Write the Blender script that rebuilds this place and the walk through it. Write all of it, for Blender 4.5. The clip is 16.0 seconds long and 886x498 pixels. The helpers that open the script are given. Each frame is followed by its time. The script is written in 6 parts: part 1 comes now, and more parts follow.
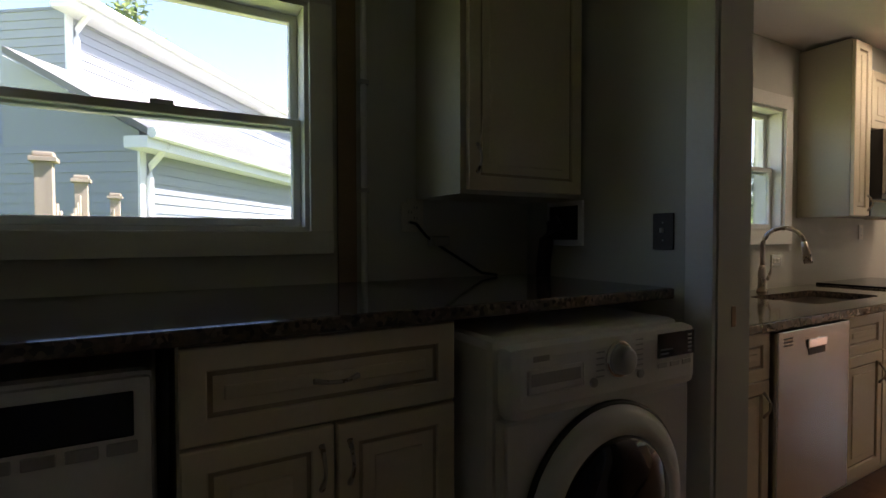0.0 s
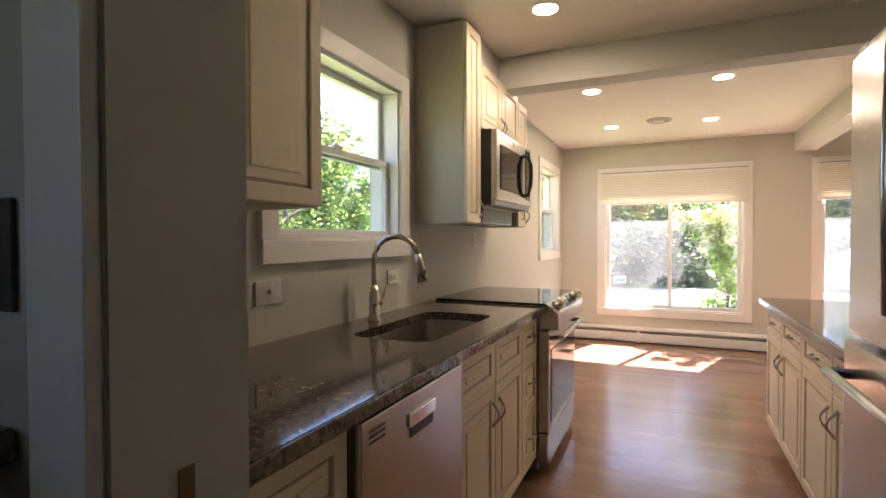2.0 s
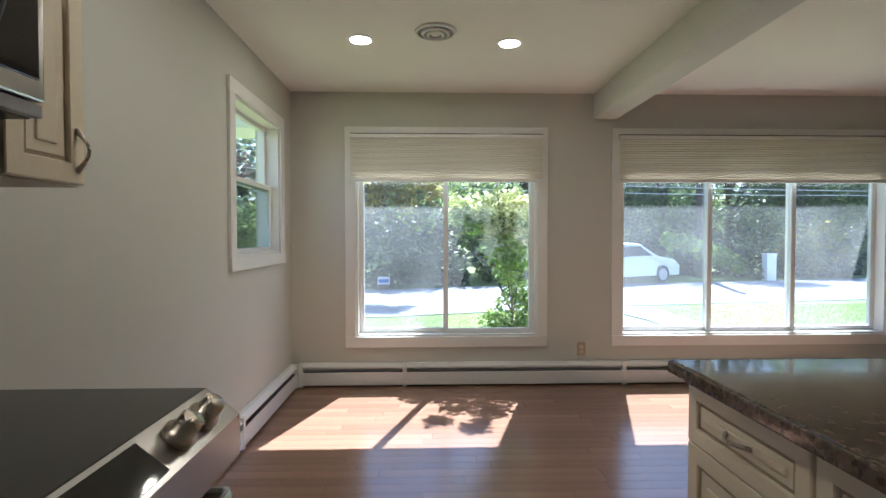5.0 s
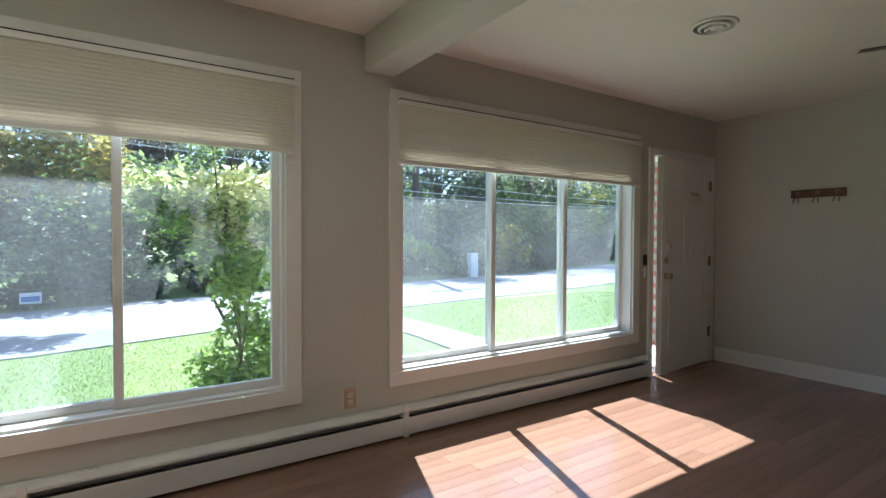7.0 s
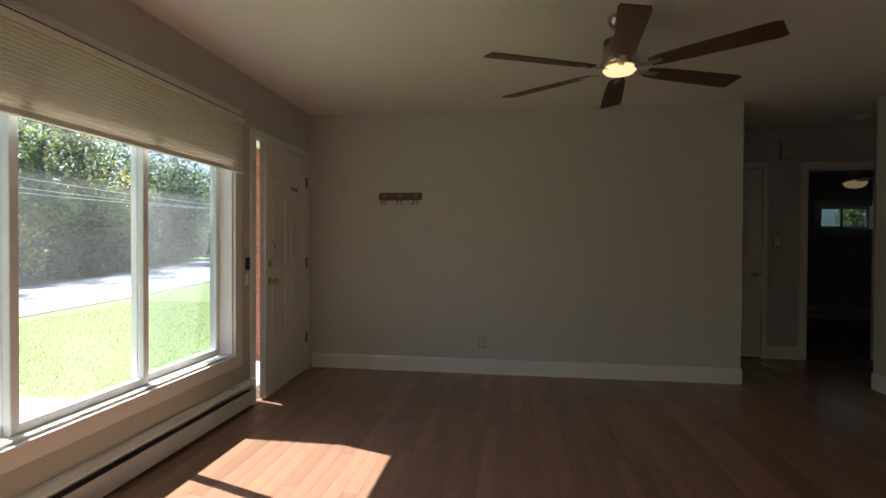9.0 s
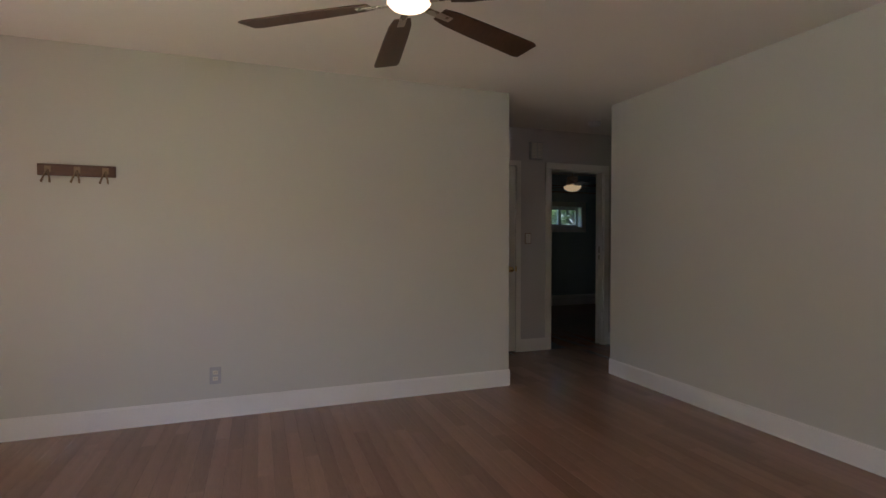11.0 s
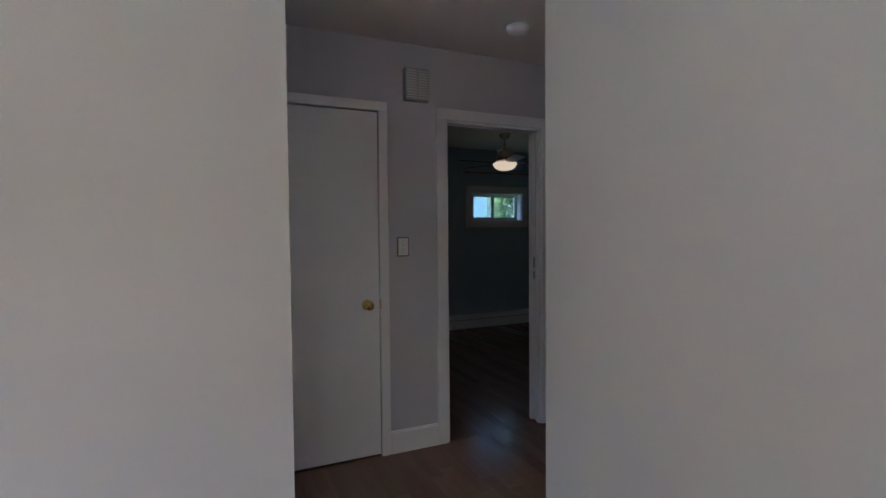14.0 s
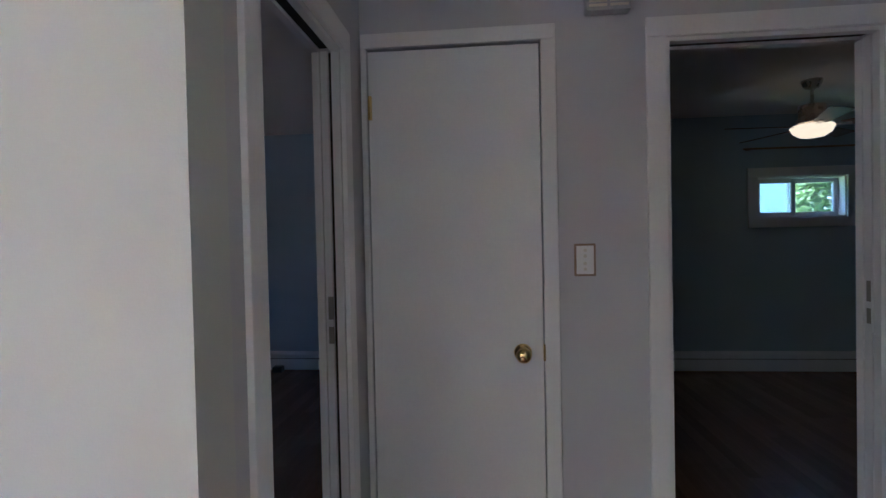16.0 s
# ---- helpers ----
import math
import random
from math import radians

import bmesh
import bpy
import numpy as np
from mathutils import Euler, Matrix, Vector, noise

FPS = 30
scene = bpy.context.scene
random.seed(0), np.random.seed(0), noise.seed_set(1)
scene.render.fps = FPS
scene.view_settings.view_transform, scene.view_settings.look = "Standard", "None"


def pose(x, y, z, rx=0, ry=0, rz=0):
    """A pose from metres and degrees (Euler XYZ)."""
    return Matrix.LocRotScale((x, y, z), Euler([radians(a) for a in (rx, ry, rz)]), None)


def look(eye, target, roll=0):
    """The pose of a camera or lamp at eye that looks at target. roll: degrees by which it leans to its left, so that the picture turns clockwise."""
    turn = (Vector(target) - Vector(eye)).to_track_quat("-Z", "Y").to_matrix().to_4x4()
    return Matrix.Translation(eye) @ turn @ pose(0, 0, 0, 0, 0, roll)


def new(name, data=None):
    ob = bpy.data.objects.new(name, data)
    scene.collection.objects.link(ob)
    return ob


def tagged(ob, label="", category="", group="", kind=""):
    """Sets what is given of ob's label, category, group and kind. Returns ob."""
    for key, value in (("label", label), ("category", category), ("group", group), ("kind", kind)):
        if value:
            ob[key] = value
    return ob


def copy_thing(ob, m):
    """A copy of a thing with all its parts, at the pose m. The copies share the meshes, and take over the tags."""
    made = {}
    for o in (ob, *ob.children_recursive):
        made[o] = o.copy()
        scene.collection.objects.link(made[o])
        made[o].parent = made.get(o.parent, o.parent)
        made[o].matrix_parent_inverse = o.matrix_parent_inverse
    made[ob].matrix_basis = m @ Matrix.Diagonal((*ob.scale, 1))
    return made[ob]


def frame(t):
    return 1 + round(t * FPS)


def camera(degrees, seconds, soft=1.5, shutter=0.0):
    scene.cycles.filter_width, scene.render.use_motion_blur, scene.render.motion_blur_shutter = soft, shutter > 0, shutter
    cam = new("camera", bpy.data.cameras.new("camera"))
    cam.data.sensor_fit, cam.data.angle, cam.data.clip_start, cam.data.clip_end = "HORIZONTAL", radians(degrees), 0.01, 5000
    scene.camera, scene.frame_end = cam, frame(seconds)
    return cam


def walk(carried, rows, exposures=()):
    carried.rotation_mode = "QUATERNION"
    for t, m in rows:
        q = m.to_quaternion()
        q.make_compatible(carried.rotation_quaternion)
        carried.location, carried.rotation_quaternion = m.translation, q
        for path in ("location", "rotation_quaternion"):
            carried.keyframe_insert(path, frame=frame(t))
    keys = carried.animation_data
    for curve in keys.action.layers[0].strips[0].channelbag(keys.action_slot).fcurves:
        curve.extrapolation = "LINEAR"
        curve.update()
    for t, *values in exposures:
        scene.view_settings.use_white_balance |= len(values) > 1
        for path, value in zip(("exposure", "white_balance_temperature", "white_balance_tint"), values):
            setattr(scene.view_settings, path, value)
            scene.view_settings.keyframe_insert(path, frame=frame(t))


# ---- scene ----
cam = camera(83.0, 16.0)
PATH = [
    (0, (1.725, -7.98, 1.275), (-0.009, -6.984, 1.224), -0.1),
    (0.5, (1.607, -7.708, 1.297), (0.056, -6.447, 1.251), -0.1),
    (1, (1.467, -7.415, 1.291), (0.133, -5.926, 1.246), -0.1),
    (1.5, (1.35, -7.122, 1.294), (0.314, -5.411, 1.252), -0.1),
    (2, (1.302, -6.777, 1.306), (0.48, -4.954, 1.268), -0.1),
    (2.5, (1.239, -6.416, 1.301), (0.549, -4.539, 1.26), -0.2),
    (3, (1.199, -5.992, 1.307), (0.673, -4.063, 1.266), -0.1),
    (3.5, (1.224, -5.564, 1.311), (0.834, -3.603, 1.269), -0.2),
    (3.7, (1.219, -5.406, 1.297), (0.874, -3.437, 1.252), -0.2),
    (5.8, (1.139, -3.636, 1.27), (1.537, -1.677, 1.221), -0.0),
    (6, (1.144, -3.485, 1.27), (1.635, -1.547, 1.22), 0.0),
    (6.5, (1.206, -3.121, 1.268), (1.973, -1.274, 1.226), 0.1),
    (7, (1.295, -2.829, 1.272), (2.397, -1.16, 1.23), 0.2),
    (7.5, (1.402, -2.621, 1.262), (2.834, -1.225, 1.225), 0.2),
    (8, (1.576, -2.399, 1.269), (3.253, -1.309, 1.235), 0.3),
    (8.5, (1.712, -2.2, 1.266), (3.563, -1.444, 1.229), 0.3),
    (9, (1.831, -1.992, 1.248), (3.812, -1.72, 1.222), 0.3),
    (9.5, (2.004, -1.875, 1.226), (4.0, -1.998, 1.203), 0.1),
    (10, (2.198, -1.837, 1.236), (4.161, -2.22, 1.204), -0.0),
    (10.2, (2.29, -1.836, 1.23), (4.237, -2.295, 1.2), 0.1),
    (12.5, (3.845, -2.809, 1.336), (5.639, -3.69, 1.262), -0.5),
    (13, (4.183, -3.113, 1.369), (5.976, -3.996, 1.289), -0.4),
    (13.5, (4.535, -3.447, 1.376), (6.336, -4.314, 1.303), -0.5),
    (14, (4.83, -3.772, 1.363), (6.641, -4.616, 1.292), -0.5),
    (14.5, (5.11, -4.027, 1.36), (6.965, -4.773, 1.296), -0.7),
    (15, (5.38, -4.212, 1.372), (7.313, -4.722, 1.314), -0.9),
    (15.5, (5.609, -4.398, 1.363), (7.6, -4.578, 1.313), -1.1),
    (16, (5.834, -4.501, 1.354), (7.824, -4.312, 1.318), -1.2),
]
EXPOSURE = [
    (0.0, 2.6, 6500, 22), (1.0, 3.0, 6900, 24), (1.5, 3.3, 6700, 24), (2.0, 3.45, 6400, 24), (2.5, 3.35, 6050, 22), (3.0, 3.1, 5700, 20), (3.7, 2.75, 5500, 17),
    (5.8, 2.05, 5150, 6), (6.5, 1.95, 5150, 5), (7.5, 1.85, 5500, 6), (8.5, 1.82, 6050, 9), (9.0, 1.87, 6100, 11), (10.2, 2.57, 6100, 17),
    (12.3, 3.72, 4850, 22), (13.5, 4.04, 4850, 22), (14.5, 4.24, 4780, 21), (16.0, 4.82, 4650, 19)]
walk(cam, [(t, look(eye, target, roll)) for t, eye, target, roll in PATH], EXPOSURE)

# ---- light ----
SUN_ELEV, SUN_DIR = 52.5, (0.335, 1.0)
world = bpy.data.worlds.new("World")
scene.world = world
world.use_nodes = True
_nt = world.node_tree
_sky = _nt.nodes.new("ShaderNodeTexSky")
_sky.sky_type = "NISHITA"
_sky.sun_disc = False
_sky.sun_elevation = radians(SUN_ELEV)
_sky.sun_rotation = math.atan2(SUN_DIR[0], SUN_DIR[1])
_sky.air_density, _sky.dust_density, _sky.ozone_density = 1.0, 1.0, 1.0
_nt.links.new(_sky.outputs[0], _nt.nodes["Background"].inputs[0])
_nt.nodes["Background"].inputs[1].default_value = 0.085
_sd = bpy.data.lights.new("sun", "SUN")
_sd.energy, _sd.angle, _sd.color = 5.0, radians(0.53), (1.0, 0.94, 0.85)
_hl = math.hypot(*SUN_DIR)
_e = radians(SUN_ELEV)
SUN_AT = Vector((SUN_DIR[0] / _hl * math.cos(_e), SUN_DIR[1] / _hl * math.cos(_e), math.sin(_e)))
new("sun", _sd).matrix_world = look(SUN_AT * 40, (0, 0, 0))


# ---- materials ----
def material(name, rgb, rough=0.6, metal=0.0, var=0.08, scale=6.0, fine=120.0, bump=0.05, rand=0.0, spec=0.5, coat=0.0, rough_var=0.08, stretch=(1, 1, 1)):
    """Base colour with stains at one scale and grain at another, fine relief and uneven gloss."""
    m = bpy.data.materials.new(name)
    m.use_nodes = True
    nt = m.node_tree
    p = nt.nodes["Principled BSDF"]
    tc = nt.nodes.new("ShaderNodeTexCoord")
    mp = nt.nodes.new("ShaderNodeMapping")
    mp.inputs["Scale"].default_value = stretch
    nt.links.new(tc.outputs["Object"], mp.inputs[0])
    n1, n2 = nt.nodes.new("ShaderNodeTexNoise"), nt.nodes.new("ShaderNodeTexNoise")
    for n, s, dt in ((n1, scale, 4), (n2, fine, 3)):
        n.inputs["Scale"].default_value, n.inputs["Detail"].default_value = s, dt
        nt.links.new(mp.outputs[0], n.inputs["Vector"])
    add = nt.nodes.new("ShaderNodeMath")
    add.operation = "ADD"
    nt.links.new(n1.outputs[0], add.inputs[0])
    nt.links.new(n2.outputs[0], add.inputs[1])
    last = add.outputs[0]
    if rand:
        oi = nt.nodes.new("ShaderNodeObjectInfo")
        ml = nt.nodes.new("ShaderNodeMath")
        ml.operation, ml.inputs[1].default_value = "MULTIPLY_ADD", rand
        nt.links.new(oi.outputs["Random"], ml.inputs[0])
        nt.links.new(last, ml.inputs[2])
        last = ml.outputs[0]
    mr = nt.nodes.new("ShaderNodeMapRange")
    mr.inputs["From Min"].default_value, mr.inputs["From Max"].default_value = 0.6, 1.4 + rand
    nt.links.new(last, mr.inputs[0])
    mix = nt.nodes.new("ShaderNodeMix")
    mix.data_type = "RGBA"
    lo, hi = [c * (1 - var) for c in rgb], [min(1, c * (1 + var)) for c in rgb]
    mix.inputs["A"].default_value, mix.inputs["B"].default_value = (*lo, 1), (*hi, 1)
    nt.links.new(mr.outputs[0], mix.inputs["Factor"])
    nt.links.new(mix.outputs["Result"], p.inputs["Base Color"])
    rr = nt.nodes.new("ShaderNodeMapRange")
    rr.inputs["To Min"].default_value, rr.inputs["To Max"].default_value = max(0.02, rough - rough_var), min(1, rough + rough_var)
    nt.links.new(n1.outputs[0], rr.inputs[0])
    nt.links.new(rr.outputs[0], p.inputs["Roughness"])
    p.inputs["Metallic"].default_value = metal
    p.inputs["Specular IOR Level"].default_value = spec
    p.inputs["Coat Weight"].default_value = coat
    if bump:
        b = nt.nodes.new("ShaderNodeBump")
        b.inputs["Strength"].default_value, b.inputs["Distance"].default_value = bump, 0.01
        nt.links.new(n2.outputs[0], b.inputs["Height"])
        nt.links.new(b.outputs[0], p.inputs["Normal"])
    return m


def glow(name, rgb, strength):
    m = bpy.data.materials.new(name)
    m.use_nodes = True
    p = m.node_tree.nodes["Principled BSDF"]
    p.inputs["Base Color"].default_value = (*[min(1, c) for c in rgb], 1)
    p.inputs["Emission Color"].default_value = (*rgb, 1)
    p.inputs["Emission Strength"].default_value = strength
    return m


def glass(name, tint=(1, 1, 1), haze=0.0, haze_top=None):
    """A thin clear pane: mostly straight through, with a sharp reflection and a hazy film, thicker below a set height.
    """
    m = bpy.data.materials.new(name)
    m.use_nodes = True
    nt = m.node_tree
    out = nt.nodes["Material Output"]
    tr, gl, mx, lw = (nt.nodes.new("ShaderNode" + k) for k in ("BsdfTransparent", "BsdfGlossy", "MixShader", "LayerWeight"))
    tr.inputs[0].default_value = (*tint, 1)
    gl.inputs["Roughness"].default_value = 0.01
    pw, ad = nt.nodes.new("ShaderNodeMath"), nt.nodes.new("ShaderNodeMath")
    pw.operation, pw.inputs[1].default_value = "POWER", 5.0
    ad.operation, ad.inputs[1].default_value, ad.inputs[2].default_value = "MULTIPLY_ADD", 0.5, 0.03
    nt.links.new(lw.outputs["Facing"], pw.inputs[0])
    nt.links.new(pw.outputs[0], ad.inputs[0])
    nt.links.new(ad.outputs[0], mx.inputs[0])
    nt.links.new(tr.outputs[0], mx.inputs[1])
    nt.links.new(gl.outputs[0], mx.inputs[2])
    last = mx.outputs[0]
    if haze:
        df, m2 = nt.nodes.new("ShaderNodeBsdfTranslucent"), nt.nodes.new("ShaderNodeMixShader")
        df.inputs[0].default_value = (0.9, 0.92, 0.95, 1)
        n = nt.nodes.new("ShaderNodeTexNoise")
        n.inputs["Scale"].default_value = 1.6
        ml = nt.nodes.new("ShaderNodeMath")
        ml.operation, ml.inputs[1].default_value = "MULTIPLY", haze * 2
        nt.links.new(n.outputs[0], ml.inputs[0])
        film = ml.outputs[0]
        if haze_top:
            geo, sep = nt.nodes.new("ShaderNodeNewGeometry"), nt.nodes.new("ShaderNodeSeparateXYZ")
            edge, fade, part_of = nt.nodes.new("ShaderNodeMath"), nt.nodes.new("ShaderNodeMapRange"), nt.nodes.new("ShaderNodeMath")
            nt.links.new(geo.outputs["Position"], sep.inputs[0])
            nt.links.new(geo.outputs["Position"], n.inputs["Vector"])
            edge.operation, edge.inputs[1].default_value = "MULTIPLY_ADD", 0.06
            nt.links.new(n.outputs[0], edge.inputs[0])
            nt.links.new(sep.outputs["Z"], edge.inputs[2])
            fade.inputs["From Min"].default_value, fade.inputs["From Max"].default_value = haze_top + 0.05, haze_top + 0.015
            fade.inputs["To Min"].default_value = 0.12
            nt.links.new(edge.outputs[0], fade.inputs[0])
            part_of.operation = "MULTIPLY"
            nt.links.new(film, part_of.inputs[0])
            nt.links.new(fade.outputs[0], part_of.inputs[1])
            film = part_of.outputs[0]
        nt.links.new(film, m2.inputs[0])
        nt.links.new(last, m2.inputs[1])
        nt.links.new(df.outputs[0], m2.inputs[2])
        last = m2.outputs[0]
    nt.links.new(last, out.inputs["Surface"])
    return m


def granite(name):
    m = material(name, (0.098, 0.074, 0.054), rough=0.09, var=0.35, scale=9, fine=45, bump=0.0, spec=0.6, rough_var=0.03, coat=0.15)
    nt = m.node_tree
    p = nt.nodes["Principled BSDF"]
    old = p.inputs["Base Color"].links[0].from_socket
    v = nt.nodes.new("ShaderNodeTexVoronoi")
    v.inputs["Scale"].default_value = 95
    v2 = nt.nodes.new("ShaderNodeTexVoronoi")
    v2.inputs["Scale"].default_value = 42
    tc = nt.nodes["Texture Coordinate"]
    for k in (v, v2):
        nt.links.new(tc.outputs["Object"], k.inputs["Vector"])
    for k, lo, hi, col in ((v, 0.72, 0.95, (0.18, 0.135, 0.10, 1)), (v2, 0.78, 0.97, (0.15, 0.11, 0.08, 1)), (v, 0.28, 0.1, (0.045, 0.036, 0.03, 1))):
        sp = nt.nodes.new("ShaderNodeSeparateColor")
        nt.links.new(k.outputs["Color"], sp.inputs[0])
        mr = nt.nodes.new("ShaderNodeMapRange")
        mr.inputs["From Min"].default_value, mr.inputs["From Max"].default_value = lo, hi
        nt.links.new(sp.outputs[0], mr.inputs[0])
        mx = nt.nodes.new("ShaderNodeMix")
        mx.data_type = "RGBA"
        mx.inputs["B"].default_value = col
        nt.links.new(mr.outputs[0], mx.inputs["Factor"])
        nt.links.new(old, mx.inputs["A"])
        old = mx.outputs["Result"]
    nt.links.new(old, p.inputs["Base Color"])
    return m


def blind_cloth(name):
    m = material(name, (0.78, 0.74, 0.66), rough=0.9, var=0.02, scale=3, fine=260, bump=0.0)
    nt = m.node_tree
    p = nt.nodes["Principled BSDF"]
    tl, mx = nt.nodes.new("ShaderNodeBsdfTranslucent"), nt.nodes.new("ShaderNodeMixShader")
    tl.inputs[0].default_value = (0.75, 0.7, 0.6, 1)
    mx.inputs[0].default_value = 0.32
    nt.links.new(p.outputs[0], mx.inputs[1])
    nt.links.new(tl.outputs[0], mx.inputs[2])
    nt.links.new(mx.outputs[0], nt.nodes["Material Output"].inputs["Surface"])
    return m


def leafy(name, a, b):
    m = bpy.data.materials.new(name)
    m.use_nodes = True
    nt = m.node_tree
    p = nt.nodes["Principled BSDF"]
    g = nt.nodes.new("ShaderNodeNewGeometry")
    mx = nt.nodes.new("ShaderNodeMix")
    mx.data_type = "RGBA"
    mx.inputs["A"].default_value, mx.inputs["B"].default_value = (*a, 1), (*b, 1)
    clump, both = nt.nodes.new("ShaderNodeTexNoise"), nt.nodes.new("ShaderNodeMath")
    clump.inputs["Scale"].default_value = 0.9
    nt.links.new(g.outputs["Position"], clump.inputs["Vector"])
    swing = nt.nodes.new("ShaderNodeMapRange")
    swing.inputs["From Min"].default_value, swing.inputs["From Max"].default_value = 0.35, 0.65
    swing.inputs["To Min"].default_value, swing.inputs["To Max"].default_value = -0.35, 0.35
    nt.links.new(clump.outputs[0], swing.inputs[0])
    both.operation, both.use_clamp = "ADD", True
    nt.links.new(g.outputs["Random Per Island"], both.inputs[0])
    nt.links.new(swing.outputs[0], both.inputs[1])
    nt.links.new(both.outputs[0], mx.inputs["Factor"])
    nt.links.new(mx.outputs["Result"], p.inputs["Base Color"])
    p.inputs["Roughness"].default_value = 0.45
    tl, ms = nt.nodes.new("ShaderNodeBsdfTranslucent"), nt.nodes.new("ShaderNodeMixShader")
    thru = nt.nodes.new("ShaderNodeMix")
    thru.data_type = "RGBA"
    thru.inputs["A"].default_value, thru.inputs["B"].default_value = (*[c * 1.7 for c in a], 1), (*[c * 1.7 for c in b], 1)
    nt.links.new(both.outputs[0], thru.inputs["Factor"])
    nt.links.new(thru.outputs["Result"], tl.inputs[0])
    ms.inputs[0].default_value = 0.55
    nt.links.new(p.outputs[0], ms.inputs[1])
    nt.links.new(tl.outputs[0], ms.inputs[2])
    nt.links.new(ms.outputs[0], nt.nodes["Material Output"].inputs["Surface"])
    return m


WALL = material("wall_paint", (0.575, 0.567, 0.51), 0.75, var=0.025, scale=1.2, fine=220, bump=0.06)
HALLWALL = material("hall_wall_paint", (0.55, 0.53, 0.52), 0.75, var=0.025, scale=1.2, fine=220, bump=0.06)
BLUEWALL = material("bedroom_paint", (0.42, 0.52, 0.56), 0.8, var=0.03, scale=1.2, fine=220, bump=0.06)
CEIL = material("ceiling_paint", (0.82, 0.78, 0.72), 0.85, var=0.02, scale=1.0, fine=160, bump=0.08)
TRIM = material("trim_paint", (0.80, 0.78, 0.74), 0.4, var=0.03, scale=3, fine=90, bump=0.03)
VINYL = material("window_vinyl", (0.8, 0.8, 0.78), 0.35, var=0.03, scale=3, fine=90, bump=0.01)
CREAM = material("cabinet_cream_paint", (0.79, 0.69, 0.51), 0.42, var=0.05, scale=5, fine=70, bump=0.03, rand=0.2)
GLAZE = material("cabinet_glaze_groove", (0.47, 0.37, 0.25), 0.5, var=0.15, scale=9, fine=90, bump=0.03)
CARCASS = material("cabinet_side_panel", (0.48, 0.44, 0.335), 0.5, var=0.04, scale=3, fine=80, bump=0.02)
GRANITE = granite("brown_granite")
STEEL = material("brushed_steel", (0.5, 0.49, 0.475), 0.24, 1.0, var=0.025, scale=3, fine=90, bump=0.006, stretch=(1, 0.05, 1), rough_var=0.04)
STEELDARK = material("sink_steel", (0.34, 0.30, 0.26), 0.38, 1.0, var=0.08, scale=5, fine=90, bump=0.02)
NICKEL = material("satin_nickel", (0.55, 0.49, 0.42), 0.28, 1.0, var=0.05, scale=20, fine=200, bump=0.0)
BRASS = material("polished_brass", (0.83, 0.62, 0.25), 0.18, 1.0, var=0.06, scale=20, fine=200, bump=0.0)
OLDBRASS = material("aged_brass", (0.42, 0.33, 0.2), 0.35, 1.0, var=0.15, scale=20, fine=200, bump=0.0)
BRONZE = material("bronze_hinge", (0.28, 0.2, 0.13), 0.4, 1.0, var=0.1, scale=30, fine=200, bump=0.0)
BLACK = material("black_plastic", (0.015, 0.015, 0.016), 0.35, var=0.2, scale=6, fine=150, bump=0.02)
BLACKGLASS = material("black_glass", (0.012, 0.012, 0.013), 0.05, var=0.1, scale=4, fine=30, bump=0.0, rough_var=0.02)
WHITEMETAL = material("white_enamel", (0.78, 0.78, 0.77), 0.3, var=0.03, scale=3, fine=60, bump=0.01)
GREYPLASTIC = material("grey_plastic", (0.42, 0.42, 0.43), 0.4, var=0.08, scale=8, fine=120, bump=0.01)
CHROME = material("chrome", (0.8, 0.8, 0.8), 0.12, 1.0, var=0.03, scale=8, fine=120, bump=0.0, rough_var=0.04)
TANPLATE = material("outlet_plate_tan", (0.5, 0.37, 0.25), 0.4, var=0.04, scale=9, fine=120, bump=0.01)
PLATE = material("outlet_plate_cream", (0.68, 0.63, 0.52), 0.4, var=0.04, scale=9, fine=120, bump=0.01)
STEELPLATE = material("steel_wall_plate", (0.36, 0.33, 0.28), 0.35, 1.0, var=0.05, scale=9, fine=120, bump=0.0)
DARKPLATE = material("dark_bronze_plate", (0.07, 0.055, 0.045), 0.5, var=0.15, scale=9, fine=120, bump=0.0)
# Near-black for strips and discs that stand in for shade in gaps.
DARK = material("shade_black", (0.02, 0.02, 0.02), 0.9, var=0.2)
FANWOOD = material("fan_blade_walnut", (0.085, 0.045, 0.025), 0.42, var=0.35, scale=5, fine=50, bump=0.04, stretch=(0.3, 4, 1))
RACKWOOD = material("rack_walnut", (0.12, 0.06, 0.035), 0.5, var=0.3, scale=5, fine=50, bump=0.05, stretch=(1, 0.3, 4))
FLOORWOOD = material("cherry_plank", (0.252, 0.144, 0.094), 0.2, var=0.30, scale=3.5, fine=42, bump=0.02, rand=0.7, stretch=(0.35, 5, 5), spec=0.5, rough_var=0.06)
SUBFLOOR = material("joint_dark", (0.035, 0.015, 0.008), 0.7, var=0.2)
BLIND = blind_cloth("cellular_blind")
PANE = glass("pane_glass", haze=0.008)
PANEHAZE = glass("pane_glass_hazed", (0.84, 0.87, 0.92), haze=0.038, haze_top=1.54)
PANEFAINT = glass("pane_glass_faintly_hazed", (0.97, 0.98, 1.0), haze=0.024, haze_top=1.54)
PANEMESH = glass("pane_glass_behind_insect_screen", (0.72, 0.75, 0.78), haze=0.012)
# Tint added only to dim the daylight through the bedroom windows; no mesh.
PANEDIM = glass("pane_glass_dimmed", (0.5, 0.55, 0.58), haze=0.01)
LAMPGLOW = glow("led_lens", (1.0, 0.84, 0.6), 24)
FANGLOW = glow("fan_lamp_lens", (1.0, 0.72, 0.36), 0.32)
BOWLGLOW = glow("bowl_lamp_glass", (1.0, 0.72, 0.36), 0.042)
